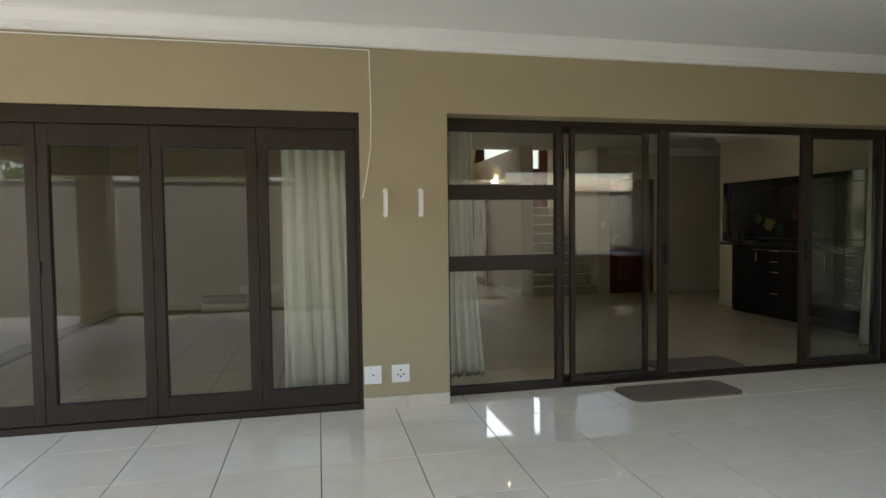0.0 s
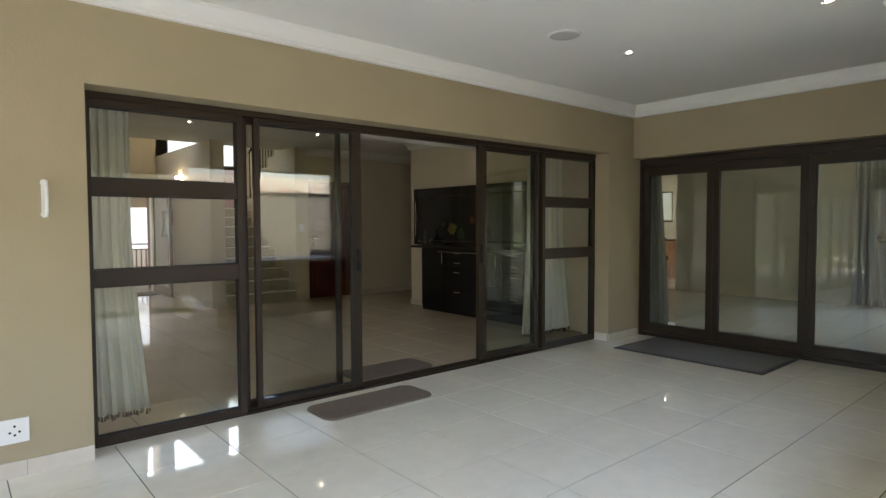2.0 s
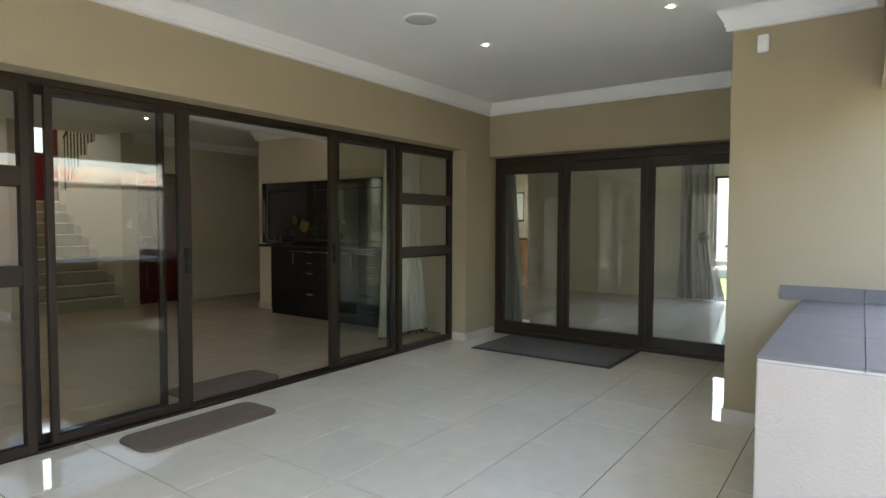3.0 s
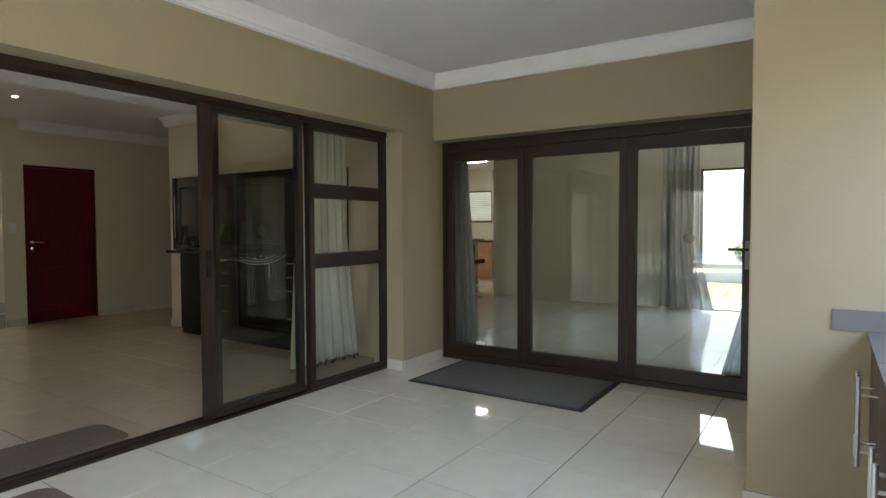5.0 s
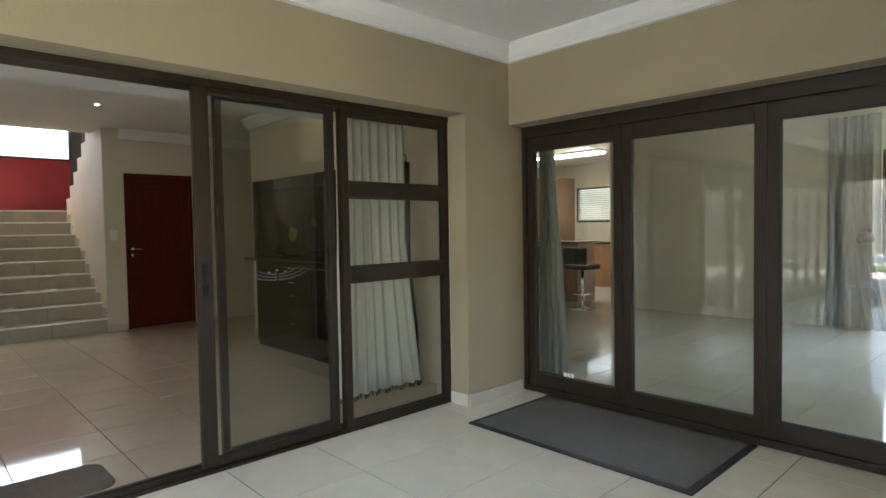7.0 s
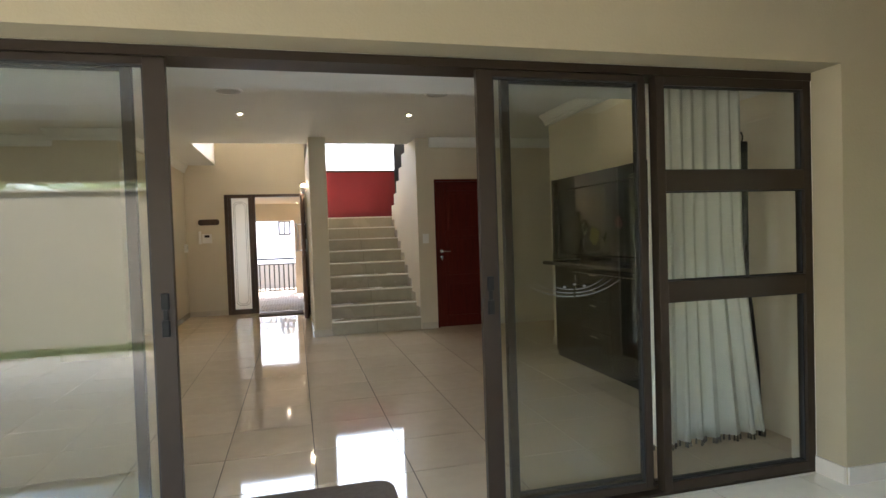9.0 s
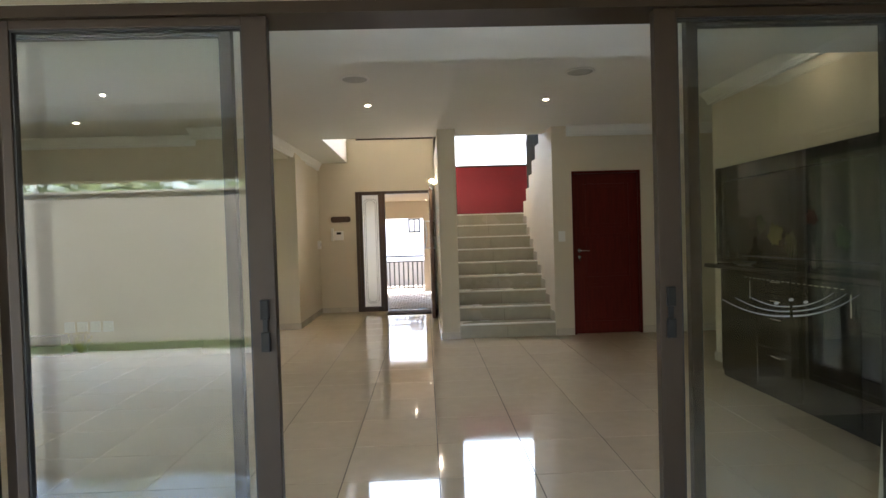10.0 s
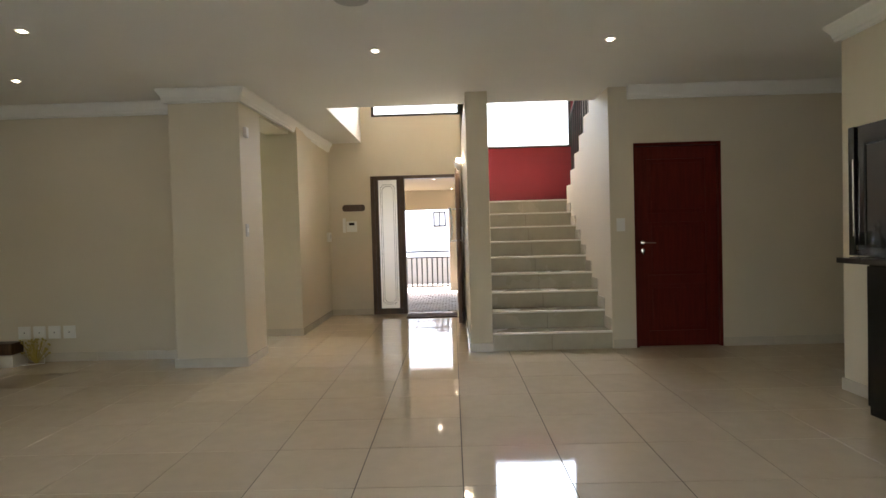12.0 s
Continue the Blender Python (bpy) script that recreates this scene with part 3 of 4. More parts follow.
def wire(name, pts, r, material, label, category):
    bm = bmesh.new()
    for a, b in zip(pts, pts[1:]):
        cyl(bm, a, b, r, n=8)
    return solid(name, bm, material, label, category)
yw = Y0 - 0.006
wire("aerial_cable", [(-2.3, yw, 2.452), (-0.5, yw, 2.455), (0.6, yw, 2.458), (0.945, yw, 2.455), (0.95, yw, 2.21), (0.952, yw, 2.0), (0.945, yw, 1.8), (0.925, yw, 1.66), (0.905, yw, 1.55), (0.885, yw - 0.01, 1.46)], 0.004, WHITE, "thin white cable running under the cornice and down the khaki wall", "cable")
al = thing("motion_sensor", (5.235, 2.14, 2.31), "white alarm motion sensor high on the khaki wall", "sensor")
part("sensor_body", B((5.19, 2.11, 2.315, 5.244, 2.175, 2.42), bevel=0.012), WHITE, al)
part("sensor_lens", B((5.184, 2.118, 2.33, 5.1895, 2.167, 2.375), bevel=0.002), FROST, al)

# built-in counter
cn = thing("patio_counter", (4.3, 1.4, 0), "rough pale plastered counter with blue-grey tiled top", "counter")
part("end_wall", B((3.40, 0.9, 0.0, 3.55, 1.905, 0.80), bevel=0.008), PALE, cn)
part("back_wall", B((3.55, 0.9, 0.0, 5.234, 1.05, 0.80)), PALE, cn)
part("grout_bed", B((3.403, 0.903, 0.8005, 5.233, 1.902, 0.809)), CGROUT, cn)
for i, (a, b) in enumerate(((3.40, 4.01), (4.013, 4.62), (4.623, 5.222))):
    for c, d in ((0.9, 1.60), (1.603, 1.905)):
        part("tile", B((a, c, 0.8095, b, d, 0.82), bevel=0.0015), CTOP, cn)
for c, d in ((0.9, 1.60), (1.603, 2.02)):
    part("splash_tile", B((5.223, c, 0.8205, 5.2345, d, 0.905), bevel=0.0015), CTOP, cn)
for i in range(4):
    a = 3.56 + i * 0.42
    dr = part("cabinet_door", B((a, 1.87, 0.08, a + 0.412, 1.89, 0.79), bevel=0.002), WOODF, cn)
    hx = a + (0.36 if i % 2 == 0 else 0.05)
    bm = bmesh.new()
    cyl(bm, (hx, 1.945, 0.44), (hx, 1.945, 0.74), 0.007, n=12)
    for z in (0.49, 0.68):
        cyl(bm, (hx, 1.945, z), (hx, 1.8905, z), 0.005, n=8)
    part("bar_handle", bm, SILVER, dr, "brushed steel bar handle")


# ---- ceiling fittings ----
def downlight_at(x, y, z, first=[None]):
    if first[0] is None:
        d = thing("downlight", (x, y, z), "small round recessed downlight, lit, in the white ceiling", "ceiling light", group="ceiling downlights")
        bm = bmesh.new()
        lathe(bm, [(0.040, 0.0), (0.040, -0.003), (0.036, -0.0045), (0.030, -0.003), (0.028, 0.0)], c=(x, y, z))
        part("trim_ring", bm, WHITE, d, smooth=True)
        bm = bmesh.new()
        lathe(bm, [(0.015, -0.0005), (0.015, -0.002), (0.010, -0.0028)], c=(x, y, z))
        part("bulb", bm, LAMP, d, "glowing bulb")
        first[0] = d
        return d
    return copy_thing(first[0], pose(x, y, z))
for x, y in ((4.92, 3.94), (4.91, 2.61), (2.4, 3.94), (0.2, 3.94), (3.15, 7.25), (4.94, 7.19), (3.29, 9.20), (5.05, 9.11), (1.05, 8.55), (0.15, 9.69), (1.25, 7.0), (6.40, 7.30), (-1.3, 7.4)):
    downlight_at(x, y, H)
for i, (x, y, g) in enumerate(((4.21, 4.0, "p"), (3.28, 8.21, "r"), (5.13, 8.13, "r"))):
    s = thing("ceiling_speaker", (x, y, H), "round flush ceiling speaker with pale grille", "speaker", group="ceiling speakers")
    bm = bmesh.new()
    lathe(bm, [(0.118, 0), (0.118, -0.006), (0.108, -0.009), (0.104, -0.009), (0.103, 0)], 36, (x, y, H))
    part("rim", bm, WHITE, s, smooth=True)
    bm = bmesh.new()
    lathe(bm, [(0.102, -0.001), (0.102, -0.0065), (0.06, -0.0085), (0.01, -0.009)], 36, (x, y, H))
    part("grille", bm, SPEAKER, s, smooth=True)


# ---- curtains ----
def curtain(name, axis, top, bot, z0, z1, c, folds, material, label, depth=0.026, fringe=False, sway=0.0, flare=0.0):
    """Pleated cloth from top (a0, a1) to bottom (b0, b1) along an axis, round the line c."""
    cu = thing(name, ((top[0] + top[1]) / 2, c, z0) if axis == "x" else (c, (top[0] + top[1]) / 2, z0), label, "curtain")
    bm = bmesh.new()
    nu, nv = folds * 12, 18
    rnd = random.Random(folds * 7 + int(top[0] * 10))
    ph = [rnd.uniform(-0.9, 0.9) for _ in range(folds + 1)]
    amps = [rnd.uniform(0.45, 1.35) for _ in range(folds + 1)]
    cols = []
    for i in range(nu + 1):
        u = i / nu
        front, back = [], []
        for j in range(nv + 1):
            v = j / nv
            e = v * v * (3 - 2 * v)
            if flare:
                e = max(0.0, (v - flare) / (1 - flare)) ** 1.15
            a = top[0] + (top[1] - top[0]) * u
            b = bot[0] + (bot[1] - bot[0]) * u
            s = a + (b - a) * e
            q = u * folds
            k = min(folds - 1, int(q))
            g = q - k
            g = g * g * (3 - 2 * g)
            hgt = amps[k] * (1 - g) + amps[k + 1] * g
            sh = ph[k] * (1 - g) + ph[k + 1] * g
            amp = depth * (0.5 + 0.8 * v) * hgt
            w = 2 * math.pi * q + sh * (1 + v)
            d = amp * (math.sin(w) + 0.25 * v * math.sin(2.3 * w + 2 * sh)) + sway * v
            s += 0.3 * amp * math.sin(2 * w + 1.3)
            z = z1 + (z0 - z1) * v
            for lst, o in ((front, 0.0), (back, 0.004)):
                p = (s, c + d + o, z) if axis == "x" else (c + d + o, s, z)
                lst.append(bm.verts.new(p))
        cols.append((front, back))
    for i in range(nu):
        for j in range(nv):
            (f0, b0), (f1, b1) = cols[i], cols[i + 1]
            bm.faces.new((f0[j], f1[j], f1[j + 1], f0[j + 1]))
            bm.faces.new((b0[j], b0[j + 1], b1[j + 1], b1[j]))
        bm.faces.new((cols[i][0][0], cols[i][1][0], cols[i + 1][1][0], cols[i + 1][0][0]))
        bm.faces.new((cols[i][0][-1], cols[i + 1][0][-1], cols[i + 1][1][-1], cols[i][1][-1]))
    for f, b in (cols[0], cols[-1]):
        for j in range(nv):
            bm.faces.new((f[j], f[j + 1], b[j + 1], b[j]))
    hem = [(tuple(cols[i][0][-1].co)) for i in range(0, nu + 1)]
    part("cloth", bm, material, cu, smooth=True)
    if fringe:
        bm = bmesh.new()
        for i in range(0, len(hem), 2):
            x, y, z = hem[i]
            cyl(bm, (x, y, z + 0.004), (x, y, z - 0.028), 0.0035, 0.007, n=6)
        part("tassel_fringe", bm, FRINGE, cu, "dark tassel fringe", kind="stuff")
    return cu
curtain("curtain", "x", (1.55, 1.81), (1.56, 1.90), 0.07, 2.085, 5.62, 5, CURT, "silver-green pleated curtain drawn open with tassel hem beside the sliding door", fringe=True, flare=0.45)
curtain("curtain", "x", (5.67, 6.27), (5.61, 6.40), 0.09, 2.085, 5.62, 8, CURT, "silver-green pleated curtain drawn open with tassel hem beside the sliding door", fringe=True, flare=0.45)
curtain("curtain", "x", (0.33, 0.80), (0.33, 0.84), 0.06, 2.085, 5.50, 6, CURT, "silver-green pleated curtain behind the folding door", depth=0.034, fringe=True)
curtain("curtain", "x", (-2.30, -1.95), (-2.3, -1.85), 0.06, 2.085, 5.55, 6, CURT, "silver-green pleated curtain behind the folding door", fringe=True)
curtain("curtain", "y", (4.94, 5.06), (4.83, 5.06), 0.05, 2.2, 7.20, 4, CURTG, "grey pleated curtain drawn open behind the folding door")
curtain("curtain", "y", (2.40, 2.52), (2.42, 2.72), 0.05, 2.2, 7.30, 3, CURTG, "grey pleated curtain drawn open behind the folding door", flare=0.6)
cu = curtain("curtain", "y", (3.60, 4.10), (3.40, 4.14), 0.03, 2.45, 11.42, 6, CURTG, "grey pleated curtain tied back beside the garden door", depth=0.04, flare=0.6)
bm = bmesh.new()
lathe(bm, [(0.03, -0.07), (0.075, -0.04), (0.09, 0.0), (0.07, 0.05), (0.03, 0.08)], 16, (11.33, 3.72, 1.06))
part("tieback", bm, SEAL, cu, "dark round tieback", smooth=True)


# ---- bar and cabinets ----
bar = thing("bar_unit", (6.5, 7.0, 0), "black gloss cabinet unit with drawers along the cream wall", "cabinet")
part("carcass", B((6.40, 6.10, 0.0, 6.615, 8.36, 0.93)), BLACKCAB, bar)
yy = 8.355
k = 0
while yy > 6.2:
    w = 0.545
    if k % 2 == 0:
        dr = part("cabinet_door", B((6.381, yy - w + 0.004, 0.06, 6.399, yy - 0.002, 0.925), bevel=0.002), BLACKCAB, bar)
        bm = bmesh.new()
        cyl(bm, (6.365, yy - w + 0.06, 0.72), (6.365, yy - w + 0.06, 0.86), 0.005, n=8)
        part("bar_handle", bm, CHROME, dr, "chrome bar handle")
    else:
        for z0, z1 in ((0.06, 0.37), (0.374, 0.65), (0.654, 0.785), (0.789, 0.925)):
            dr = part("drawer_front", B((6.381, yy - w + 0.004, z0, 6.399, yy - 0.002, z1), bevel=0.002), BLACKCAB, bar)
            bm = bmesh.new()
            cyl(bm, (6.365, yy - w * 0.62, z1 - 0.05), (6.365, yy - w * 0.38, z1 - 0.05), 0.0045, n=8)
            for q in (0.6, 0.4):
                cyl(bm, (6.365, yy - w * q, z1 - 0.05), (6.381, yy - w * q, z1 - 0.05), 0.003, n=6)
            part("bar_handle", bm, CHROME, dr, "chrome bar handle")
    yy -= w
    k += 1
solid("bar_worktop", B((6.355, 6.08, 0.932, 6.615, 8.60, 0.968), bevel=0.005), GRANITE, "dark granite worktop projecting past the black cabinets", "worktop")
pn = thing("wall_panel", (6.6, 7.3, 0.969), "large black gloss picture panel with painted flowers above the bar", "wall panel")
part("panel_board", B((6.588, 6.10, 0.969, 6.617, 8.80, 1.84), bevel=0.003), BLACKGL, pn)
part("panel_edge", B((6.574, 8.74, 0.969, 6.5875, 8.80, 1.84), bevel=0.002), BLACKCAB, pn)


def flower(cy, cz, r, material, n, seed):
    bm = bmesh.new()
    rnd = random.Random(seed)
    for i in range(n):
        a = 2 * math.pi * i / n + rnd.uniform(-0.2, 0.2)
        L = r * rnd.uniform(0.7, 1.1)
        c, s = math.cos(a), math.sin(a)
        w = L * 0.28
        pts = [(0, 0), (L * 0.5, w), (L, 0), (L * 0.5, -w)]
        vs = [bm.verts.new((6.5855 - 0.0002 * (i % 5), cy + p * c - q * s, cz + p * s + q * c)) for p, q in pts]
        bm.faces.new(vs)
    return bm
CLEAR = glass_mat("clear_glassware", (0.93, 0.93, 0.91), 1.6)
DARKTRIM = mat("dark_metal_trim", (0.035, 0.033, 0.03), 0.35, metal=0.6)
DIMY = mat("dim_yellow_print", (0.15, 0.13, 0.03), 0.2, vary=0.3, scale=30)
DIMR = mat("dim_red_print", (0.09, 0.024, 0.018), 0.2, vary=0.3, scale=30)
DIMG = mat("dim_green_print", (0.03, 0.05, 0.02), 0.2, vary=0.3, scale=30)
part("flower_print", flower(7.89, 1.22, 0.115, DIMY, 17, 1), DIMY, pn, "faint yellow painted flower")
part("flower_print", flower(7.45, 1.34, 0.075, DIMR, 13, 2), DIMR, pn, "faint red painted flower")
part("flower_print", flower(7.14, 1.20, 0.10, DIMG, 13, 3), DIMG, pn, "faint green painted leaves")
part("leaf_print", flower(7.70, 1.15, 0.12, DIMG, 11, 4), DIMG, pn, "faint green painted leaves")
part("leaf_print", flower(8.08, 1.30, 0.09, DIMG, 9, 5), DIMG, pn, "faint green painted leaves")
part("frame_moulding", B((6.5835, 6.22, 1.705, 6.5875, 8.66, 1.717), (6.5835, 6.22, 1.03, 6.5875, 8.66, 1.042), (6.5835, 8.648, 1.042, 6.5875, 8.66, 1.705), (6.5835, 6.22, 1.042, 6.5875, 6.232, 1.705)), DARKTRIM, pn, "thin dark metallic frame line")
# The gloss highlight along the panel's edge, modelled as a chrome strip.
part("edge_highlight", B((6.568, 8.742, 1.10, 6.5735, 8.752, 1.62)), CHROME, pn, "thin chrome strip drawing the highlight on the panel edge")


def glassware(name, x, y, profile, label):
    g = thing(name, (x, y, 0.9685), label, "glassware")
    bm = bmesh.new()
    inner = [(max(0.002, q - 0.002), z + (0.003 if i == 0 else 0)) for i, (q, z) in enumerate(profile)]
    rings = [[bm.verts.new((x + q * math.cos(math.tau * k / 20), y + q * math.sin(math.tau * k / 20), 0.9685 + z)) for k in range(20)] for q, z in profile + inner[::-1]]
    for p, q in zip(rings, rings[1:]):
        for k in range(20):
            bm.faces.new((p[k], p[(k + 1) % 20], q[(k + 1) % 20], q[k]))
    bm.faces.new(rings[0][::-1])
    bm.faces.new(rings[-1])
    part("vessel", bm, CLEAR, g, smooth=True)
    return g


g = glassware("carafe", 6.47, 8.38, [(0.045, 0), (0.052, 0.02), (0.05, 0.06), (0.03, 0.12), (0.016, 0.15), (0.015, 0.18), (0.024, 0.20)], "clear glass carafe on the dark granite bar worktop")
bm = bmesh.new()
lathe(bm, [(0.012, 0.185), (0.014, 0.205), (0.018, 0.22), (0.008, 0.235)], 14, (6.47, 8.38, 0.9685))
part("stopper", bm, CLEAR, g, "clear glass stopper", smooth=True)
glassware("drinking_glass", 6.50, 8.28, [(0.026, 0), (0.030, 0.05), (0.034, 0.11)], "clear glass tumbler on the dark granite bar worktop")
glassware("drinking_glass", 6.45, 8.49, [(0.024, 0), (0.028, 0.04), (0.031, 0.08)], "small clear glass tumbler at the end of the bar worktop")
dish = thing("dish", (6.46, 8.12, 0.9685), "low dark metal dish on the bar worktop", "dish")
bm = bmesh.new()
lathe(bm, [(0.04, 0.0), (0.085, 0.02), (0.09, 0.028), (0.083, 0.026), (0.04, 0.008)], 24, (6.46, 8.12, 0.9685))
part("bowl", bm, DARKTRIM, dish, "dull dark metal bowl", smooth=True)
bm = bmesh.new()
yq = 6.85
while yq < 7.95:
    box(bm, 6.3775, yq, 0.882, 6.3805, yq + 0.035, 0.888)
    yq += 0.06
part("trim_dash", bm, CHROME, bar, "dashed chrome trim line", kind="stuff")
tp = thing("rolled_umbrella", (6.50, 5.76, 0), "tall closed black garden umbrella leaning behind the curtain", "umbrella")
bm = bmesh.new()
cyl(bm, (6.50, 5.76, 0.0), (6.48, 5.76, 0.45), 0.012, 0.016, n=16)
cyl(bm, (6.48, 5.76, 0.45), (6.40, 5.76, 1.0), 0.016, 0.030, n=16)
cyl(bm, (6.40, 5.76, 1.0), (6.39, 5.76, 1.78), 0.030, 0.042, n=16)
part("cover", bm, BLACKP, tp)
bm = bmesh.new()
prev = None
for i in range(13):
    t_ = math.pi * 2 * i / 12
    p = (6.39 + 0.022 * math.cos(t_), 5.76, 1.81 + 0.032 * math.sin(t_))
    if prev:
        cyl(bm, prev, p, 0.004, n=6)
    prev = p
part("hanging_loop", bm, BLACKP, tp)

# ---- red door ----
door = thing("door_5", (6.09, 10.57, 0), "closed red panelled wooden door", kind="structure")
part("door_frame", B((5.655, 10.575, 0.0, 5.685, 10.74, 2.04), (6.49, 10.575, 0.0, 6.52, 10.74, 2.04), (5.685, 10.575, 2.01, 6.49, 10.74, 2.04)), REDDOOR, door)
bm = bmesh.new()
X0, X1 = 5.688, 6.487
box(bm, X0, 10.61, 0.006, X0 + 0.11, 10.65, 2.007, bevel=0.003)
box(bm, X1 - 0.11, 10.61, 0.006, X1, 10.65, 2.007, bevel=0.003)
for z0, z1 in ((0.006, 0.16), (0.63, 0.72), (1.25, 1.34), (1.88, 2.007)):
    box(bm, X0 + 0.11, 10.61, z0, X1 - 0.11, 10.65, z1, bevel=0.003)
part("door_leaf", bm, REDDOOR, door)
for z0, z1 in ((0.16, 0.63), (0.72, 1.25), (1.34, 1.88)):
    part("door_panel", B((X0 + 0.11, 10.622, z0, X1 - 0.11, 10.64, z1)), REDDOOR, door)
    part("door_panel", B((X0 + 0.15, 10.614, z0 + 0.04, X1 - 0.15, 10.621, z1 - 0.04), bevel=0.003), REDDOOR, door)
bm = bmesh.new()
cyl(bm, (5.745, 10.61, 1.05), (5.745, 10.565, 1.05), 0.009)
cyl(bm, (5.74, 10.562, 1.05), (5.86, 10.562, 1.045), 0.008, 0.006)
cyl(bm, (5.745, 10.609, 1.05), (5.745, 10.603, 1.05), 0.026)
cyl(bm, (5.745, 10.609, 0.97), (5.745, 10.603, 0.97), 0.022)
box(bm, 5.738, 10.585, 0.925, 5.752, 10.603, 0.985)
part("door_handle", bm, CHROME, door, "chrome lever handle with keys")
sw = thing("light_switch", (5.52, 10.57, 1.18), "white double light switch on the cream wall", "light switch", group="light switches")
part("cover_plate", B((5.475, 10.56, 1.17, 5.56, 10.569, 1.30), bevel=0.003), WHITE, sw)
part("rocker", B((5.49, 10.556, 1.20, 5.513, 10.5595, 1.265), (5.52, 10.556, 1.20, 5.543, 10.5595, 1.265)), WHITE, sw)
sw = thing("light_switch", (1.886, 10.25, 1.22), "white light switch on the pilaster", "light switch", group="light switches")
part("cover_plate", B((1.8855, 10.22, 1.22, 1.895, 10.29, 1.34), bevel=0.003), SILVER, sw)
part("rocker", B((1.8955, 10.24, 1.26, 1.899, 10.27, 1.30)), WHITE, sw)
al = thing("wall_sensor", (1.886, 10.27, 2.16), "small white sensor high on the pilaster", "sensor")
part("sensor_body", B((1.8855, 10.24, 2.16, 1.92, 10.31, 2.26), bevel=0.01), WHITE, al)

# ---- stairs ----
st = thing("stairs", (4.8, 10.57, 0), "tiled staircase climbing to a half landing", kind="structure")
for k in range(9):
    y = 10.57 + TR * k
    z = RI * k
    s = thing("stair_step", (0, 0, 0))
    s.parent = st
    s.location = (0, y - 10.57, z)
    part("riser_tile", B((4.222, y, z + 0.001, 4.81, y + 0.0115, z + RI - 0.0185), (4.813, y, z + 0.001, 5.413, y + 0.0115, z + RI - 0.0185)), STEP, s)
    part("step_nosing", B((4.222, y - 0.013, z + RI - 0.018, 5.413, y + 0.0115, z + RI + 0.0015), bevel=0.003), NOSE, s, "pale step edge")
    if k < 8:
        part("tread_tile", B((4.222, y + 0.013, z + RI - 0.013, 4.81, y + TR - 0.001, z + RI), (4.813, y + 0.013, z + RI - 0.013, 5.413, y + TR - 0.001, z + RI), bevel=0.003), STEP, s)
        part("step_core", B((4.221, y + 0.013, max(-0.01, z - 0.1), 5.414, y + TR + 0.012, z + RI - 0.014)), GROUT, s)
        part("stair_skirting", B((5.402, y + 0.001, z + RI + 0.0005, 5.4135, y + TR - 0.001, z + RI + 0.12), bevel=0.002), SKIRT, s)
    else:
        part("tread_tile", B((4.222, y + 0.013, z + RI - 0.009, 5.413, 14.09, z + RI), bevel=0.002), STEP, s)
rl = thing("stair_rail", (5.48, 11.9, LZ), "black iron stair rail on the upper flight", "handrail")
bm = bmesh.new()
cyl(bm, (5.48, LY - 0.05, LZ + RI + 0.9), (5.48, 10.9, LZ + RI * 7.6 + 0.9), 0.018)
part("top_rail", bm, IRON, rl)
for k in range(14):
    y = LY - 0.08 - k * 0.125
    s = int((LY - y) / TR)
    z0 = LZ + RI * (s + 1)
    zt = LZ + RI + 0.9 + (LY - 0.05 - y) / (LY - 0.05 - 10.9) * (RI * 6.6)
    bm = bmesh.new()
    cyl(bm, (5.48, y, z0 + 0.001), (5.48, y, zt), 0.012, n=8)
    part("baluster", bm, IRON, rl)
for nm, x0, x1, z0, z1, y in (("window_1", 4.25, 5.78, 2.525, 4.2, 14.12), ("window_2", 2.66, 4.0, 2.98, 4.4, YD + 0.02)):
    w = thing(nm, (x0, y, z0), "tall bright window in a dark frame", kind="structure")
    bm = bmesh.new()
    rails(bm, "y", x0, x1, z0, z1, 0.035, y, y + 0.05)
    part("window_frame", bm, BRONZE, w)
    pane(w, "y", x0 + 0.035, x1 - 0.035, z0 + 0.035, z1 - 0.035, y + 0.025)

# ---- front door ----
door = thing("door_4", (3.3, YD, 0), "open dark timber front door with a patterned frosted side light", kind="structure")
part("door_frame", B((2.62, YD - 0.01, 0.0, 2.68, YD + 0.12, 2.09), (3.07, YD - 0.01, 0.0, 3.13, YD + 0.12, 2.09), (3.93, YD - 0.01, 0.0, 3.98, YD + 0.12, 2.09), (2.68, YD - 0.01, 2.03, 3.07, YD + 0.12, 2.09), (3.13, YD - 0.01, 2.04, 3.93, YD + 0.12, 2.09), (2.68, YD - 0.01, 0.0, 3.07, YD + 0.12, 0.085), (2.68, YD + 0.0, 0.085, 2.735, YD + 0.06, 2.03), (3.015, YD + 0.0, 0.085, 3.07, YD + 0.06, 2.03), bevel=0.003), WOODF, door)
FROSTT = bpy.data.materials.new("etched_side_glass")
FROSTT.use_nodes = True
b_ = FROSTT.node_tree.nodes["Principled BSDF"]
b_.inputs["Base Color"].default_value = (0.88, 0.86, 0.78, 1)
b_.inputs["Roughness"].default_value = 0.55
b_.inputs["Transmission Weight"].default_value = 0.5
o = part("side_pane", B((2.7355, YD + 0.025, 0.086, 3.0145, YD + 0.033, 2.029)), FROSTT, door, "etched frosted glass")
o.visible_shadow = False
bm = bmesh.new()
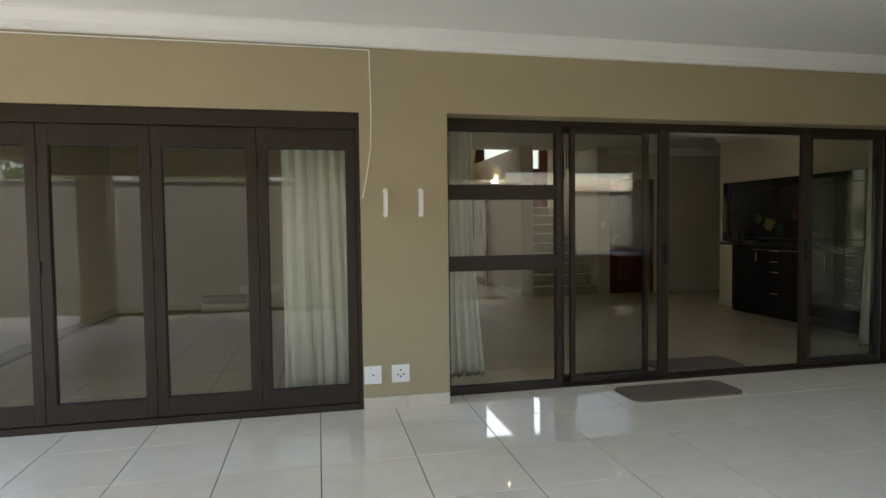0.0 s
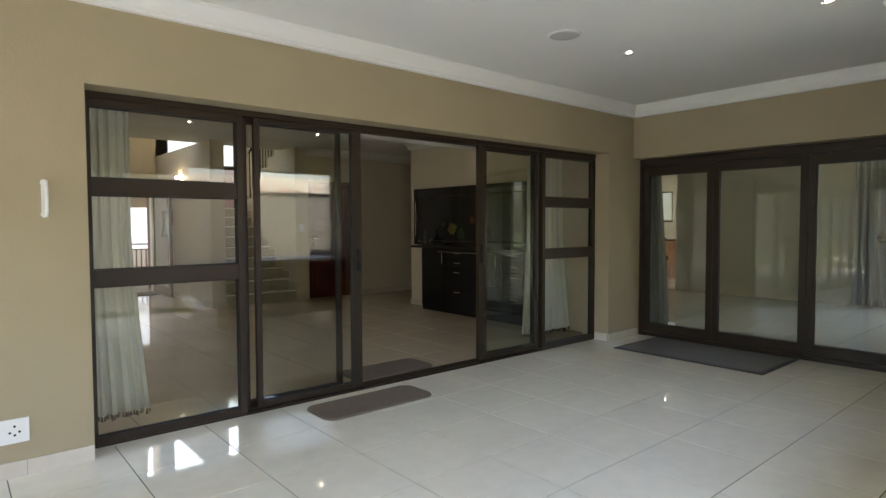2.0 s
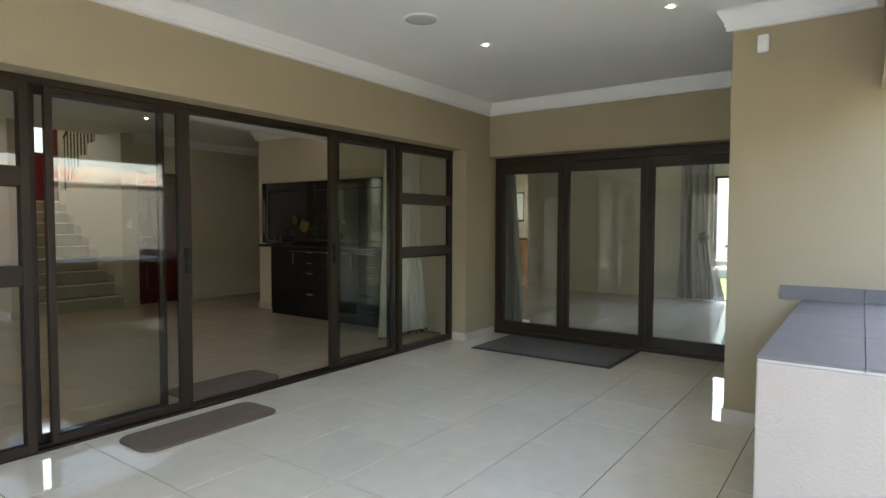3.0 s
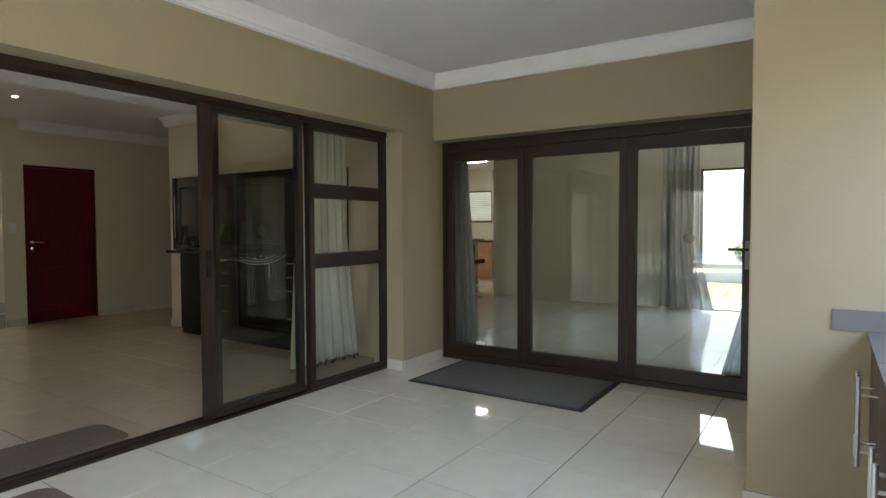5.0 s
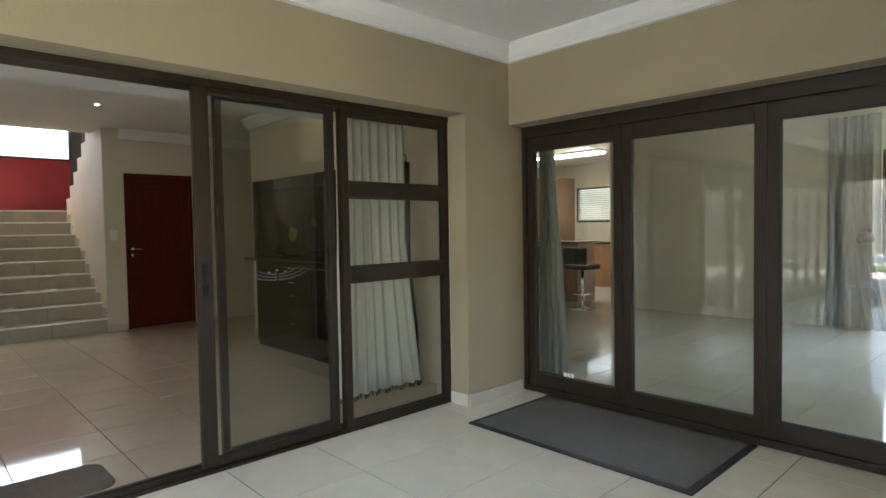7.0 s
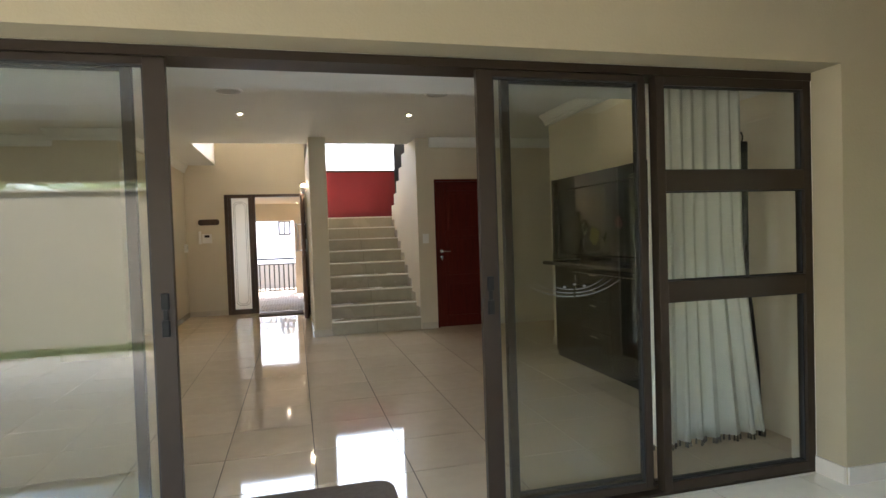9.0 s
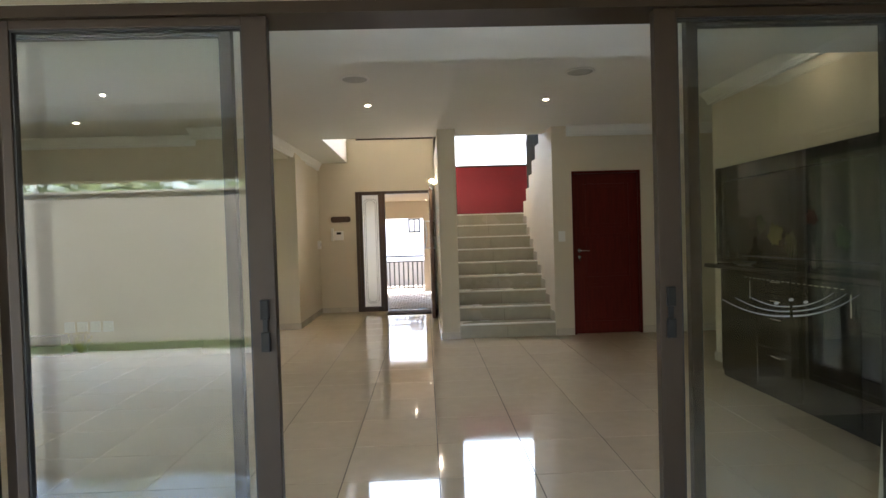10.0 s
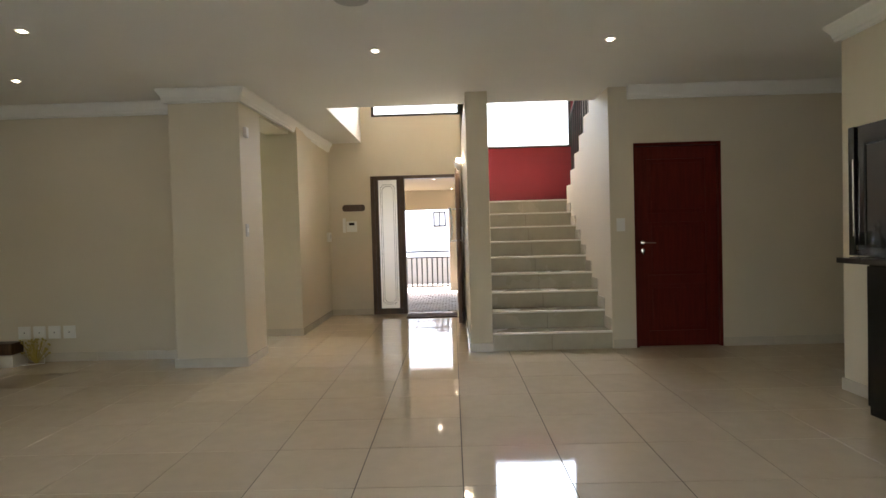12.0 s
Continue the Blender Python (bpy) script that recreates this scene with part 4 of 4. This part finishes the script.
for ins in (0.03, 0.055):
    a, b, c, d, q = 2.7355 + ins, 3.0145 - ins, 0.12 + ins, 1.99 - ins, 0.045
    loop = [(a + q, c), (b - q, c), (b, c + q), (b, d - q), (b - q, d), (a + q, d), (a, d - q), (a, c + q)]
    for p, r in zip(loop, loop[1:] + loop[:1]):
        cyl(bm, (p[0], YD + 0.023, p[1]), (r[0], YD + 0.023, r[1]), 0.0025, n=5)
part("etched_line", bm, WOODF, door, "thin etched border lines")
lf = part("door_leaf", B((3.895, 12.40, 0.01, 3.945, 12.52, 2.05), (3.895, 13.41, 0.01, 3.945, 13.52, 2.05), (3.895, 12.52, 0.01, 3.945, 13.41, 0.16), (3.895, 12.52, 1.93, 3.945, 13.41, 2.05), bevel=0.003), WOODL, door, "open timber leaf with glass")
o = part("leaf_pane", B((3.921, 12.52, 0.16, 3.929, 13.41, 1.93)), FROSTT, lf, "frosted glass")
bm = bmesh.new()
prev = None
for i in range(13):
    u = i / 12
    p = (3.81 + 0.03 * math.sin(math.pi * u), 12.52 + 0.03 * math.cos(math.pi * u), 1.08 + 0.46 * u)
    if prev:
        cyl(bm, prev, p, 0.014, n=10)
    prev = p
cyl(bm, (3.815, 12.54, 1.10), (3.895, 12.47, 1.10), 0.009, n=8)
cyl(bm, (3.815, 12.50, 1.52), (3.895, 12.47, 1.52), 0.009, n=8)
cyl(bm, (3.945, 12.46, 1.10), (3.975, 12.46, 1.10), 0.009, n=8)
cyl(bm, (3.945, 12.46, 1.52), (3.975, 12.46, 1.52), 0.009, n=8)
cyl(bm, (3.97, 12.46, 1.08), (3.97, 12.46, 1.54), 0.012, n=10)
part("pull_handle", bm, SILVER, lf, "long curved steel pull handle")
solid("door_mat", rounded_plate(3.15, 13.02, 3.88, 13.5, 0.001, 0.012, 0.01, bev=0.003), mat("red_brown_mat", (0.06, 0.028, 0.02), 0.95, vary=0.25, scale=30, bump=0.003), "red-brown doormat inside the front door", "door mat")
# hall wall fittings
ph = thing("intercom", (2.30, YD, 1.2), "white wall intercom handset with keypad", "intercom")
part("handset", B((2.19, YD - 0.05, 1.25, 2.235, YD - 0.001, 1.47), bevel=0.012), WHITE, ph)
part("base_plate", B((2.245, YD - 0.03, 1.26, 2.40, YD - 0.001, 1.42), bevel=0.005), WHITE, ph)
part("keypad", B((2.285, YD - 0.034, 1.36, 2.365, YD - 0.0305, 1.40)), BLACKP, ph, "dark keypad and display")
pl = solid("key_rack", rounded_plate(2.19, 0, 2.53, 0.1, 0, 0.02, 0.04), WOODF, "dark wooden rack on the hall wall", "key rack")
pl.data.transform(Matrix.Rotation(radians(90), 4, "X"))
pl.data.transform(Matrix.Translation((0, YD - 0.001, 1.57)))
kb = thing("alarm_keypad", (1.986, 13.42, 1.14), "small white alarm keypad on the hall wall", "keypad")
part("keypad_body", B((1.986, 13.30, 1.12, 2.03, 13.44, 1.26), bevel=0.006), WHITE, kb)
part("keypad_screen", B((2.0305, 13.33, 1.17, 2.033, 13.41, 1.23)), SILVER, kb)
wl = thing("wall_light", (3.91, 12.0, 1.98), "half-bowl wall uplight, lit", "wall light")
bm = bmesh.new()
lathe(bm, [(0.015, 0.0), (0.042, 0.04), (0.056, 0.1)], 20, (3.94, 12.0, 1.98))
part("bowl", bm, FROST, wl, smooth=True)
bm = bmesh.new()
lathe(bm, [(0.022, 0.101), (0.03, 0.12), (0.022, 0.14)], 12, (3.94, 12.0, 1.98))
part("bulb", bm, LAMP, wl)

# ---- porch and street side ----
solid("porch_ceiling", B((-1.0, YD + 0.22, 2.13, 3.99, 17.2, 2.5), (3.99, 14.31, 2.13, 9.0, 17.2, 2.5)), PORCH, "tan painted porch ceiling", kind="structure")
wall("porch_wall", "x", 17.2, 17.4, -1.0, 9.0, -0.12, 2.5, [(1.0, 3.77, -0.12, 1.72), (4.05, 4.8, -0.12, 1.72)], PORCH, "tan porch wall with two openings")
pv = thing("pavement", (3.3, 15.4, 0), "grey cobbled paving before the front door", kind="structure")
part("bed", B((-0.5, YD + 0.22, -0.11, 8.0, 24, -0.03)), GROUT, pv)
nw = thing("window_4", (3.4, 22.99, 1.4), "dark window in the neighbouring wall", kind="structure")
bm = bmesh.new()
rails(bm, "y", 3.25, 3.65, 1.42, 1.9, 0.05, 22.95, 22.995)
box(bm, 3.43, 22.95, 1.47, 3.47, 22.99, 1.85)
part("window_frame", bm, IRON, nw)
rl = thing("porch_railing", (3.2, 17.1, 0), "dark iron railing across the porch opening", "railing")
bm = bmesh.new()
box(bm, 1.0, 17.28, 0.80, 3.76, 17.32, 0.84)
box(bm, 1.0, 17.285, 0.68, 3.76, 17.315, 0.71)
box(bm, 1.0, 17.285, 0.05, 3.76, 17.315, 0.08)
for z0, z1 in ((0.80, 0.84), (0.68, 0.71), (0.05, 0.08)):
    box(bm, 4.06, 17.285, z0, 4.79, 17.315, z1)
part("rail_bar", bm, IRON, rl)
for i in range(25):
    x = 1.06 + i * 0.11
    part("baluster", B((x, 17.29, 0.08, x + 0.03, 17.31, 0.68)), IRON, rl)
for i in range(6):
    x = 4.12 + i * 0.11
    part("baluster", B((x, 17.29, 0.08, x + 0.03, 17.31, 0.68)), IRON, rl)
solid("street_wall", B((-2, 19.2, -0.12, 9, 19.4, 0.62), bevel=0.01), BOUND, "low grey plastered wall along the street side", kind="structure")
solid("neighbour_wall", B((-6, 23.0, -0.12, 14, 23.3, 5.5)), mat("white_plaster", (0.8, 0.79, 0.76), 0.8, vary=0.04), "bright white neighbouring wall across the yard", kind="structure")
for x, y in ((3.54, 14.69), (3.85, 16.9)):
    downlight_at(x, y, 2.13)

# ---- boxes at the room's end ----
bx = thing("router_box", (-0.8, 10.45, 0), "white box with a dark lid on the floor by the wall", "box")
part("box_body", B((-1.15, 10.34, 0.0, -0.50, 10.55, 0.115), bevel=0.004), WHITE, bx)
part("lid", B((-1.15, 10.37, 0.1155, -0.53, 10.54, 0.23), bevel=0.01), WOODF, bx, "dark brown case on top")
for i in range(4):
    x = -0.62 + i * 0.155
    socket(x, x + 0.125, 0.235, 0.365, YB, [(0, 0)], "white square socket on the cream wall")
bm = bmesh.new()
rnd = random.Random(5)
for i in range(60):
    a = rnd.uniform(0, 6.28)
    r = rnd.uniform(0.02, 0.16)
    z = rnd.uniform(0.10, 0.26)
    cyl(bm, (-0.38, 10.5, 0.0), (-0.40 + r * math.cos(a), 10.50 + 0.06 * math.sin(a), z), 0.003, 0.0015, n=4)
    bmesh.ops.create_icosphere(bm, subdivisions=1, radius=0.011, matrix=Matrix.Translation((-0.40 + r * math.cos(a), 10.50 + 0.06 * math.sin(a), z)))
solid("dried_flowers", bm, PAPER, "bundle of dry yellowish stems on the floor by the sockets", "dried flowers")
wire("floor_cable", [(-0.60, 10.46, 0.004), (-0.45, 10.42, 0.004), (-0.34, 10.50, 0.004), (-0.3, 10.5, 0.004), (-0.33, 10.55, 0.05), (-0.42, 10.58, 0.15)], 0.004, WHITE, "white cable lying on the floor by the sockets", "cable")

# ---- kitchen beyond ----
wn = thing("window_3", (14.62, 9.2, 1.32), "kitchen window with half-open grey-green slatted blinds", kind="structure")
bm = bmesh.new()
rails(bm, "x", 8.72, 9.68, 1.32, 2.08, 0.04, 14.62, 14.66)
part("window_frame", bm, BRONZE, wn)
for i in range(15):
    z = 1.36 + i * 0.045
    bm = bmesh.new()
    box(bm, 14.603, 8.76, z, 14.618, 9.64, z + 0.034)
    part("slat", bm, SLAT, wn)
kc = thing("kitchen_counter", (11.8, 8.5, 0), "wooden breakfast counter with a dark top", "counter")
part("counter_body", B((11.55, 7.62, 0, 12.05, 9.3, 0.96)), WOODK, kc)
part("counter_top", B((11.4, 7.52, 0.961, 12.1, 9.35, 1.0), bevel=0.004), WOODF, kc)
tl = thing("tall_kitchen_unit", (14.2, 10.1, 0), "tall warm wooden kitchen unit", "cabinet")
part("unit_body", B((13.9, 9.72, 0, 14.59, 10.55, 2.3)), WOODK, tl)
part("unit_door", B((13.88, 9.73, 0.05, 13.899, 10.54, 2.03), bevel=0.003), WOODK, tl)
def stool(x, y):
    s = thing("bar_stool", (x, y, 0), "black padded bar stool on a chrome pedestal at the kitchen counter", "bar stool", group="bar stools")
    bm = bmesh.new()
    lathe(bm, [(0.2, 0.0), (0.2, 0.012), (0.05, 0.03), (0.03, 0.05)], 28, (x, y, 0))
    part("base", bm, CHROME, s, smooth=True)
    bm = bmesh.new()
    cyl(bm, (x, y, 0.051), (x, y, 0.6), 0.025)
    part("pedestal", bm, CHROME, s, smooth=True)
    bm = bmesh.new()
    lathe(bm, [(0.13, 0.22), (0.145, 0.23), (0.13, 0.24)], 24, (x, y, 0))
    part("foot_ring", bm, CHROME, s, smooth=True)
    part("seat", B((x - 0.19, y - 0.2, 0.601, x + 0.19, y + 0.2, 0.68), bevel=0.03), BLACKP, s)
    part("backrest", B((x - 0.21, y - 0.2, 0.681, x - 0.17, y + 0.2, 0.93), bevel=0.018), BLACKP, s)
wt_ = thing("kitchen_worktop", (14.3, 8.6, 0), "pale kitchen base unit with a dark worktop under the window", "cabinet")
part("base_unit", B((14.0, 7.1, 0.0, 14.59, 9.70, 0.87)), WOODK, wt_)
part("worktop", B((13.97, 7.08, 0.8705, 14.595, 9.70, 0.91), bevel=0.004), GRANITE, wt_)
for i in range(4):
    part("cupboard_door", B((13.98, 7.12 + i * 0.645, 0.08, 13.9995, 7.755 + i * 0.645, 0.86), bevel=0.003), WOODK, wt_)
stool(10.98, 7.16)
stool(11.12, 7.95)
cl = thing("ceiling_light", (12.6, 8.5, 2.6), "long lit fluorescent kitchen ceiling light", "ceiling light")
part("fitting_body", B((12.5, 7.8, 2.56, 12.75, 9.2, 2.599)), WHITE, cl)
part("diffuser", B((12.52, 7.82, 2.53, 12.73, 9.18, 2.5595), bevel=0.008), TUBE, cl)

# garden door of the east room
w = thing("door_6", (11.62, 2.5, 0), "open glazed garden door frame in dark bronze", kind="structure")
bm = bmesh.new()
rails(bm, "x", 1.4, 3.62, 0.0, 2.06, 0.035, 11.62, 11.68, wb=0.02)
part("door_frame", bm, BRONZE, w)

# ---- garden ----
bw = thing("boundary_wall", (2, -1.3, -0.12), "pale plastered garden boundary wall", kind="structure")
part("wall_face", B((-17.6, -1.5, -0.12, 4.3, -1.3, 2.03), (4.3, -1.5, -0.12, 16.0, -1.3, 1.88), (-17.8, -1.5, -0.12, -17.6, 14, 2.2)), BOUND, bw)
part("coping", B((-17.6, -1.53, 2.031, 4.3, -1.27, 2.07), (4.32, -1.53, 1.881, 16.0, -1.27, 1.92), bevel=0.008), BOUND, bw)
part("plinth", B((-17.6, -1.299, -0.12, 16.0, -1.28, 0.02)), BOUND, bw)
solid("planter_wall", B((17.5, -6, -0.12, 18.2, 12, 0.33), bevel=0.01), BOUND, "low plastered planter wall along the lawn", kind="structure")
# This face is turned from the sun; the pale paint supplies its brightness.
solid("garden_wall_east", B((18.2, -6, -0.12, 18.5, 12, 2.5)), EASTW, "garden wall in pale paint that stands in for sunlight", kind="structure")
# Paving colour raised so the terrace throws more sun into patio and room.
solid("terrace", B((-7.0, -0.6, -0.119, -2.517, 14.0, -0.03), bevel=0.004), mat("pale_terrace_paving", (0.62, 0.595, 0.54), 0.6, vary=0.12, scale=5, bump=0.001, bscale=60), "paved terrace along the lawn, lightened to bounce sun into the patio", kind="structure")
pool = thing("swimming_pool", (-13.5, 6.0, -0.12), "blue swimming pool with pale stone coping in the lawn", "pool")
part("coping", B((-11.2, 1.5, -0.119, -10.8, 12.0, -0.06), (-16.8, 1.5, -0.119, -16.4, 12.0, -0.06), (-16.4, 1.5, -0.119, -11.2, 1.9, -0.06), (-16.4, 11.6, -0.119, -11.2, 12.0, -0.06), bevel=0.01), mat("pale_pool_coping", (0.62, 0.60, 0.55), 0.7, vary=0.08), pool)
part("water", B((-16.399, 1.901, -0.119, -11.201, 11.599, -0.09)), mat("blue_pool_water", (0.03, 0.16, 0.34), 0.03, vary=0.1, bump=0.004, bscale=4), pool, "rippled blue water")
gl = thing("garden_wall_light", (-2.65, -1.29, 1.3), "small up and down garden wall light", "wall light")
bm = bmesh.new()
cyl(bm, (-2.65, -1.2, 1.28), (-2.65, -1.2, 1.46), 0.045)
box(bm, -2.68, -1.299, 1.33, -2.62, -1.24, 1.41)
part("light_body", bm, WHITE, gl)


def bush(name, c, r, n, label, category, seed, squash=0.8, leaf_size=0.06):
    rnd = random.Random(seed)
    b = thing(name, (c[0], c[1], c[2]), label, category)
    bm = bmesh.new()
    base = Vector(c)
    for i in range(9):
        a = rnd.uniform(0, 6.28)
        cyl(bm, base, base + Vector((math.cos(a) * r * 0.6, math.sin(a) * r * 0.6, r * rnd.uniform(0.7, 1.3) * squash)), 0.02, 0.008, n=6)
    part("branches", bm, BARK, b)
    verts, faces = [], []
    for i in range(n):
        d = Vector((rnd.gauss(0, 1), rnd.gauss(0, 1), rnd.gauss(0, 1))).normalized()
        rr = r * (0.55 + 0.45 * rnd.random()) * (1 + 0.22 * math.sin(3 * d.x + seed) * math.cos(4 * d.y))
        p = Vector((d.x * rr, d.y * rr, r * squash + d.z * rr * squash)) - base * 0
        s = rnd.uniform(0.35, 0.65) * leaf_size
        u = Vector((rnd.gauss(0, 1), rnd.gauss(0, 1), rnd.gauss(0, 1))).normalized()
        v = u.cross(d).normalized() if abs(u.dot(d)) < 0.95 else Vector((0, 0, 1))
        k = len(verts)
        verts += [p - u * s, p + v * s * 0.45, p + u * s, p - v * s * 0.45]
        faces.append((k, k + 1, k + 2, k + 3))
    me = bpy.data.meshes.new("foliage")
    me.from_pydata([tuple(v) for v in verts], [], faces)
    me.materials.append(LEAF)
    o = new("foliage", me)
    o.parent = b
    tagged(o, kind="stuff")
    return b
for i, (x, y, r) in enumerate(((-7.5, -3.2, 1.3), (-4.4, -3.4, 1.2), (-1.6, -3.1, 1.25), (1.2, -3.3, 1.35), (3.2, -3.4, 1.1))):
    bush("garden_shrub", (x, y, -0.12), r * 1.25, 4200, "leafy green shrub standing behind the boundary wall", "shrub", i, 1.05, 0.17)
for i, (x, y, r) in enumerate(((5.4, -2.2, 1.02), (6.7, -2.3, 1.08), (7.9, -2.2, 1.0), (9.4, -2.3, 1.05))):
    sh = bush("flowering_shrub", (x, y, -0.12), r, 2600, "low leafy shrub with red flowers growing above the boundary wall", "shrub", 40 + i, 1.02, 0.09)
    rnd = random.Random(60 + i)
    bm = bmesh.new()
    for k in range(9):
        a = rnd.uniform(0, 6.28)
        c = (x + 0.45 * math.cos(a), y + 0.35 * math.sin(a), rnd.uniform(1.92, 2.12))
        for q in range(5):
            b = 6.283 * q / 5
            u, v = 0.035 * math.cos(b), 0.035 * math.sin(b)
            bm.faces.new([bm.verts.new(p) for p in ((c[0], c[1], c[2]), (c[0] + u + v * 0.4, c[1] + 0.012, c[2] + v - u * 0.4), (c[0] + u * 1.6, c[1] + 0.02, c[2] + v * 1.6), (c[0] + u - v * 0.4, c[1] + 0.012, c[2] + v + u * 0.4))])
    part("red_flower", bm, FLOWER, sh, "small bright red flowers", kind="stuff")
solid("neighbour_garden_wall", B((3.0, -5.2, -0.12, 18.0, -5.0, 2.5)), mat("cream_garden_plaster", (0.66, 0.62, 0.53), 0.85, vary=0.05, scale=2), "cream neighbouring garden wall behind the shrubs", kind="structure")
bush("round_bush", (17.85, 3.66, 0.33), 0.30, 2200, "clipped round green bush on the low planter wall", "bush", 21, 0.9)

# grass strip and lawn blades close to the patio
bm_v, bm_f = [], []
rnd = random.Random(11)
for i in range(26000):
    if rnd.random() < 0.5:
        x, y = rnd.uniform(-4, 5.2), rnd.uniform(-1.27, 0.05)
    else:
        x, y = rnd.uniform(-10.7, -7.05), rnd.uniform(-1.2, 7.0)
    if i % 5 == 0:
        x, y = rnd.uniform(11.85, 17.4), rnd.uniform(0.5, 5.0)
    a, h, w = rnd.uniform(0, 6.28), rnd.uniform(0.03, 0.075), 0.004
    k = len(bm_v)
    dx, dy = math.cos(a) * w, math.sin(a) * w
    bm_v += [(x - dx, y - dy, -0.12), (x + dx, y + dy, -0.12), (x + dy * 4, y + dx * 4, -0.12 + h)]
    bm_f.append((k, k + 1, k + 2))
me = bpy.data.meshes.new("grass")
me.from_pydata(bm_v, [], bm_f)
me.materials.append(LEAF)
tagged(new("grass", me), "short green lawn grass round the patio", "grass", kind="stuff")

# ---- skirtings ----
skirting("baseboard_pier", (0.872, Y0), (1.478, Y0), (0, -1))
skirting("baseboard_pier_east", (6.372, Y0), (6.955, Y0), (0, -1))
skirting("baseboard_reveal", (6.368, Y0 + 0.0005), (6.368, YF - 0.002), (-1, 0))
skirting("baseboard_block_north", (5.237, 2.32), (6.84, 2.32), (0, 1))
skirting("baseboard_block_west", (5.235, 1.91), (5.235, 2.331), (-1, 0))
skirting("baseboard_room", (-2.398, YB), (1.218, YB), (0, -1))
skirting("baseboard_pilaster", (1.20, 10.15), (1.885, 10.15), (0, -1))
skirting("baseboard_pilaster_west", (1.22, 10.151), (1.22, 10.585), (-1, 0))
skirting("baseboard_pilaster_east", (1.885, 10.138), (1.885, 10.73), (1, 0))
skirting("baseboard_nook", (1.0, 11.80), (1.985, 11.80), (0, -1))
skirting("baseboard_hall", (1.985, 11.788), (1.985, 13.53), (1, 0))
skirting("baseboard_front", (2.0, YD), (2.615, YD), (0, -1))
skirting("baseboard_pier_stairs", (3.99, 10.57), (4.221, 10.57), (0, -1))
skirting("baseboard_pier_hall", (4.0, 10.571), (4.0, 13.5), (-1, 0))
skirting("baseboard_door_left", (5.432, 10.57), (5.653, 10.57), (0, -1))
skirting("baseboard_door_right", (6.522, 10.57), (9.9, 10.57), (0, -1))
skirting("baseboard_bar", (6.62, 8.37), (6.62, 8.94), (-1, 0))
skirting("baseboard_bar_end", (6.61, 8.93), (6.86, 8.93), (0, 1))
skirting("baseboard_east", (11.6, 3.63), (11.6, 7.04), (-1, 0))
skirting("baseboard_west", (-2.4, YI), (-2.4, YB), (1, 0))

# ---- floor tiles ----
ft = thing("floor_patio", (0, 0, 0), "glossy pale porcelain patio floor tiles", kind="structure")
cells = [(4.18 + T * i, 3.68 + T * j) for i in range(-13, 6) for j in range(-7, 3)]
lay(ft, tile_mesh("tile", T, T, TILE), cells)
part("sill_strip", B((0.6, 5.228, -0.005, 6.9, 5.399, -0.0005)), TILE, ft)
ft = thing("floor_room", (0, 0, 0), "glossy ivory porcelain room floor tiles", kind="structure")
allc = [(3.86 + T * i, 7.46 + T * j) for i in range(-12, 9) for j in range(-4, 12)]
allc = [c for c in allc if not (c[0] > 4.2 and c[1] > 10.6) and not (c[0] < 1.0 and c[1] > 10.6)]
near = sorted(allc, key=lambda c: (c[0] - 3.8) ** 2 + (c[1] - 7.5) ** 2)
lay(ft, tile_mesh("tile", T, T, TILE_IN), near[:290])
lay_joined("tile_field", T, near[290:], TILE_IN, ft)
ft = thing("floor_east", (0, 0, 0), "glossy ivory porcelain floor tiles of the east room", kind="structure")
lay_joined("tile_field", T, [(7.09 + T * i, 0.8 + T * j) for i in range(0, 9) for j in range(0, 8)] + [(8.5 + T * i, 4.92 + T * j) for i in range(0, 12) for j in range(1, 11) if i < 7 or j > 3] + [(7.09 + T * i, 4.92) for i in range(0, 9)], TILE_E, ft)
# cobbles
bmc, fc = [], []
for r in range(34):
    for c in range(46):
        x = 0.6 + c * 0.105 + (0.05 if r % 2 else 0) + random.uniform(-0.006, 0.006)
        y = YD + 0.24 + r * 0.105
        z = -0.008 + random.uniform(-0.006, 0.004)
        k = len(bmc)
        for ins, zz in ((0.004, -0.03), (0.006, z - 0.008), (0.018, z)):
            bmc += [(x + ins, y + ins, zz), (x + 0.1 - ins, y + ins, zz), (x + 0.1 - ins, y + 0.1 - ins, zz), (x + ins, y + 0.1 - ins, zz)]
        for L in (0, 4):
            for i in range(4):
                fc.append((k + L + i, k + L + (i + 1) % 4, k + L + 4 + (i + 1) % 4, k + L + 4 + i))
        fc.append((k + 8, k + 9, k + 10, k + 11))
me = bpy.data.meshes.new("cobbles")
me.from_pydata(bmc, [], fc)
me.materials.append(PAVE)
o = new("cobbles", me)
o.parent = pv
o.location = -pv.location
tagged(o, kind="stuff")
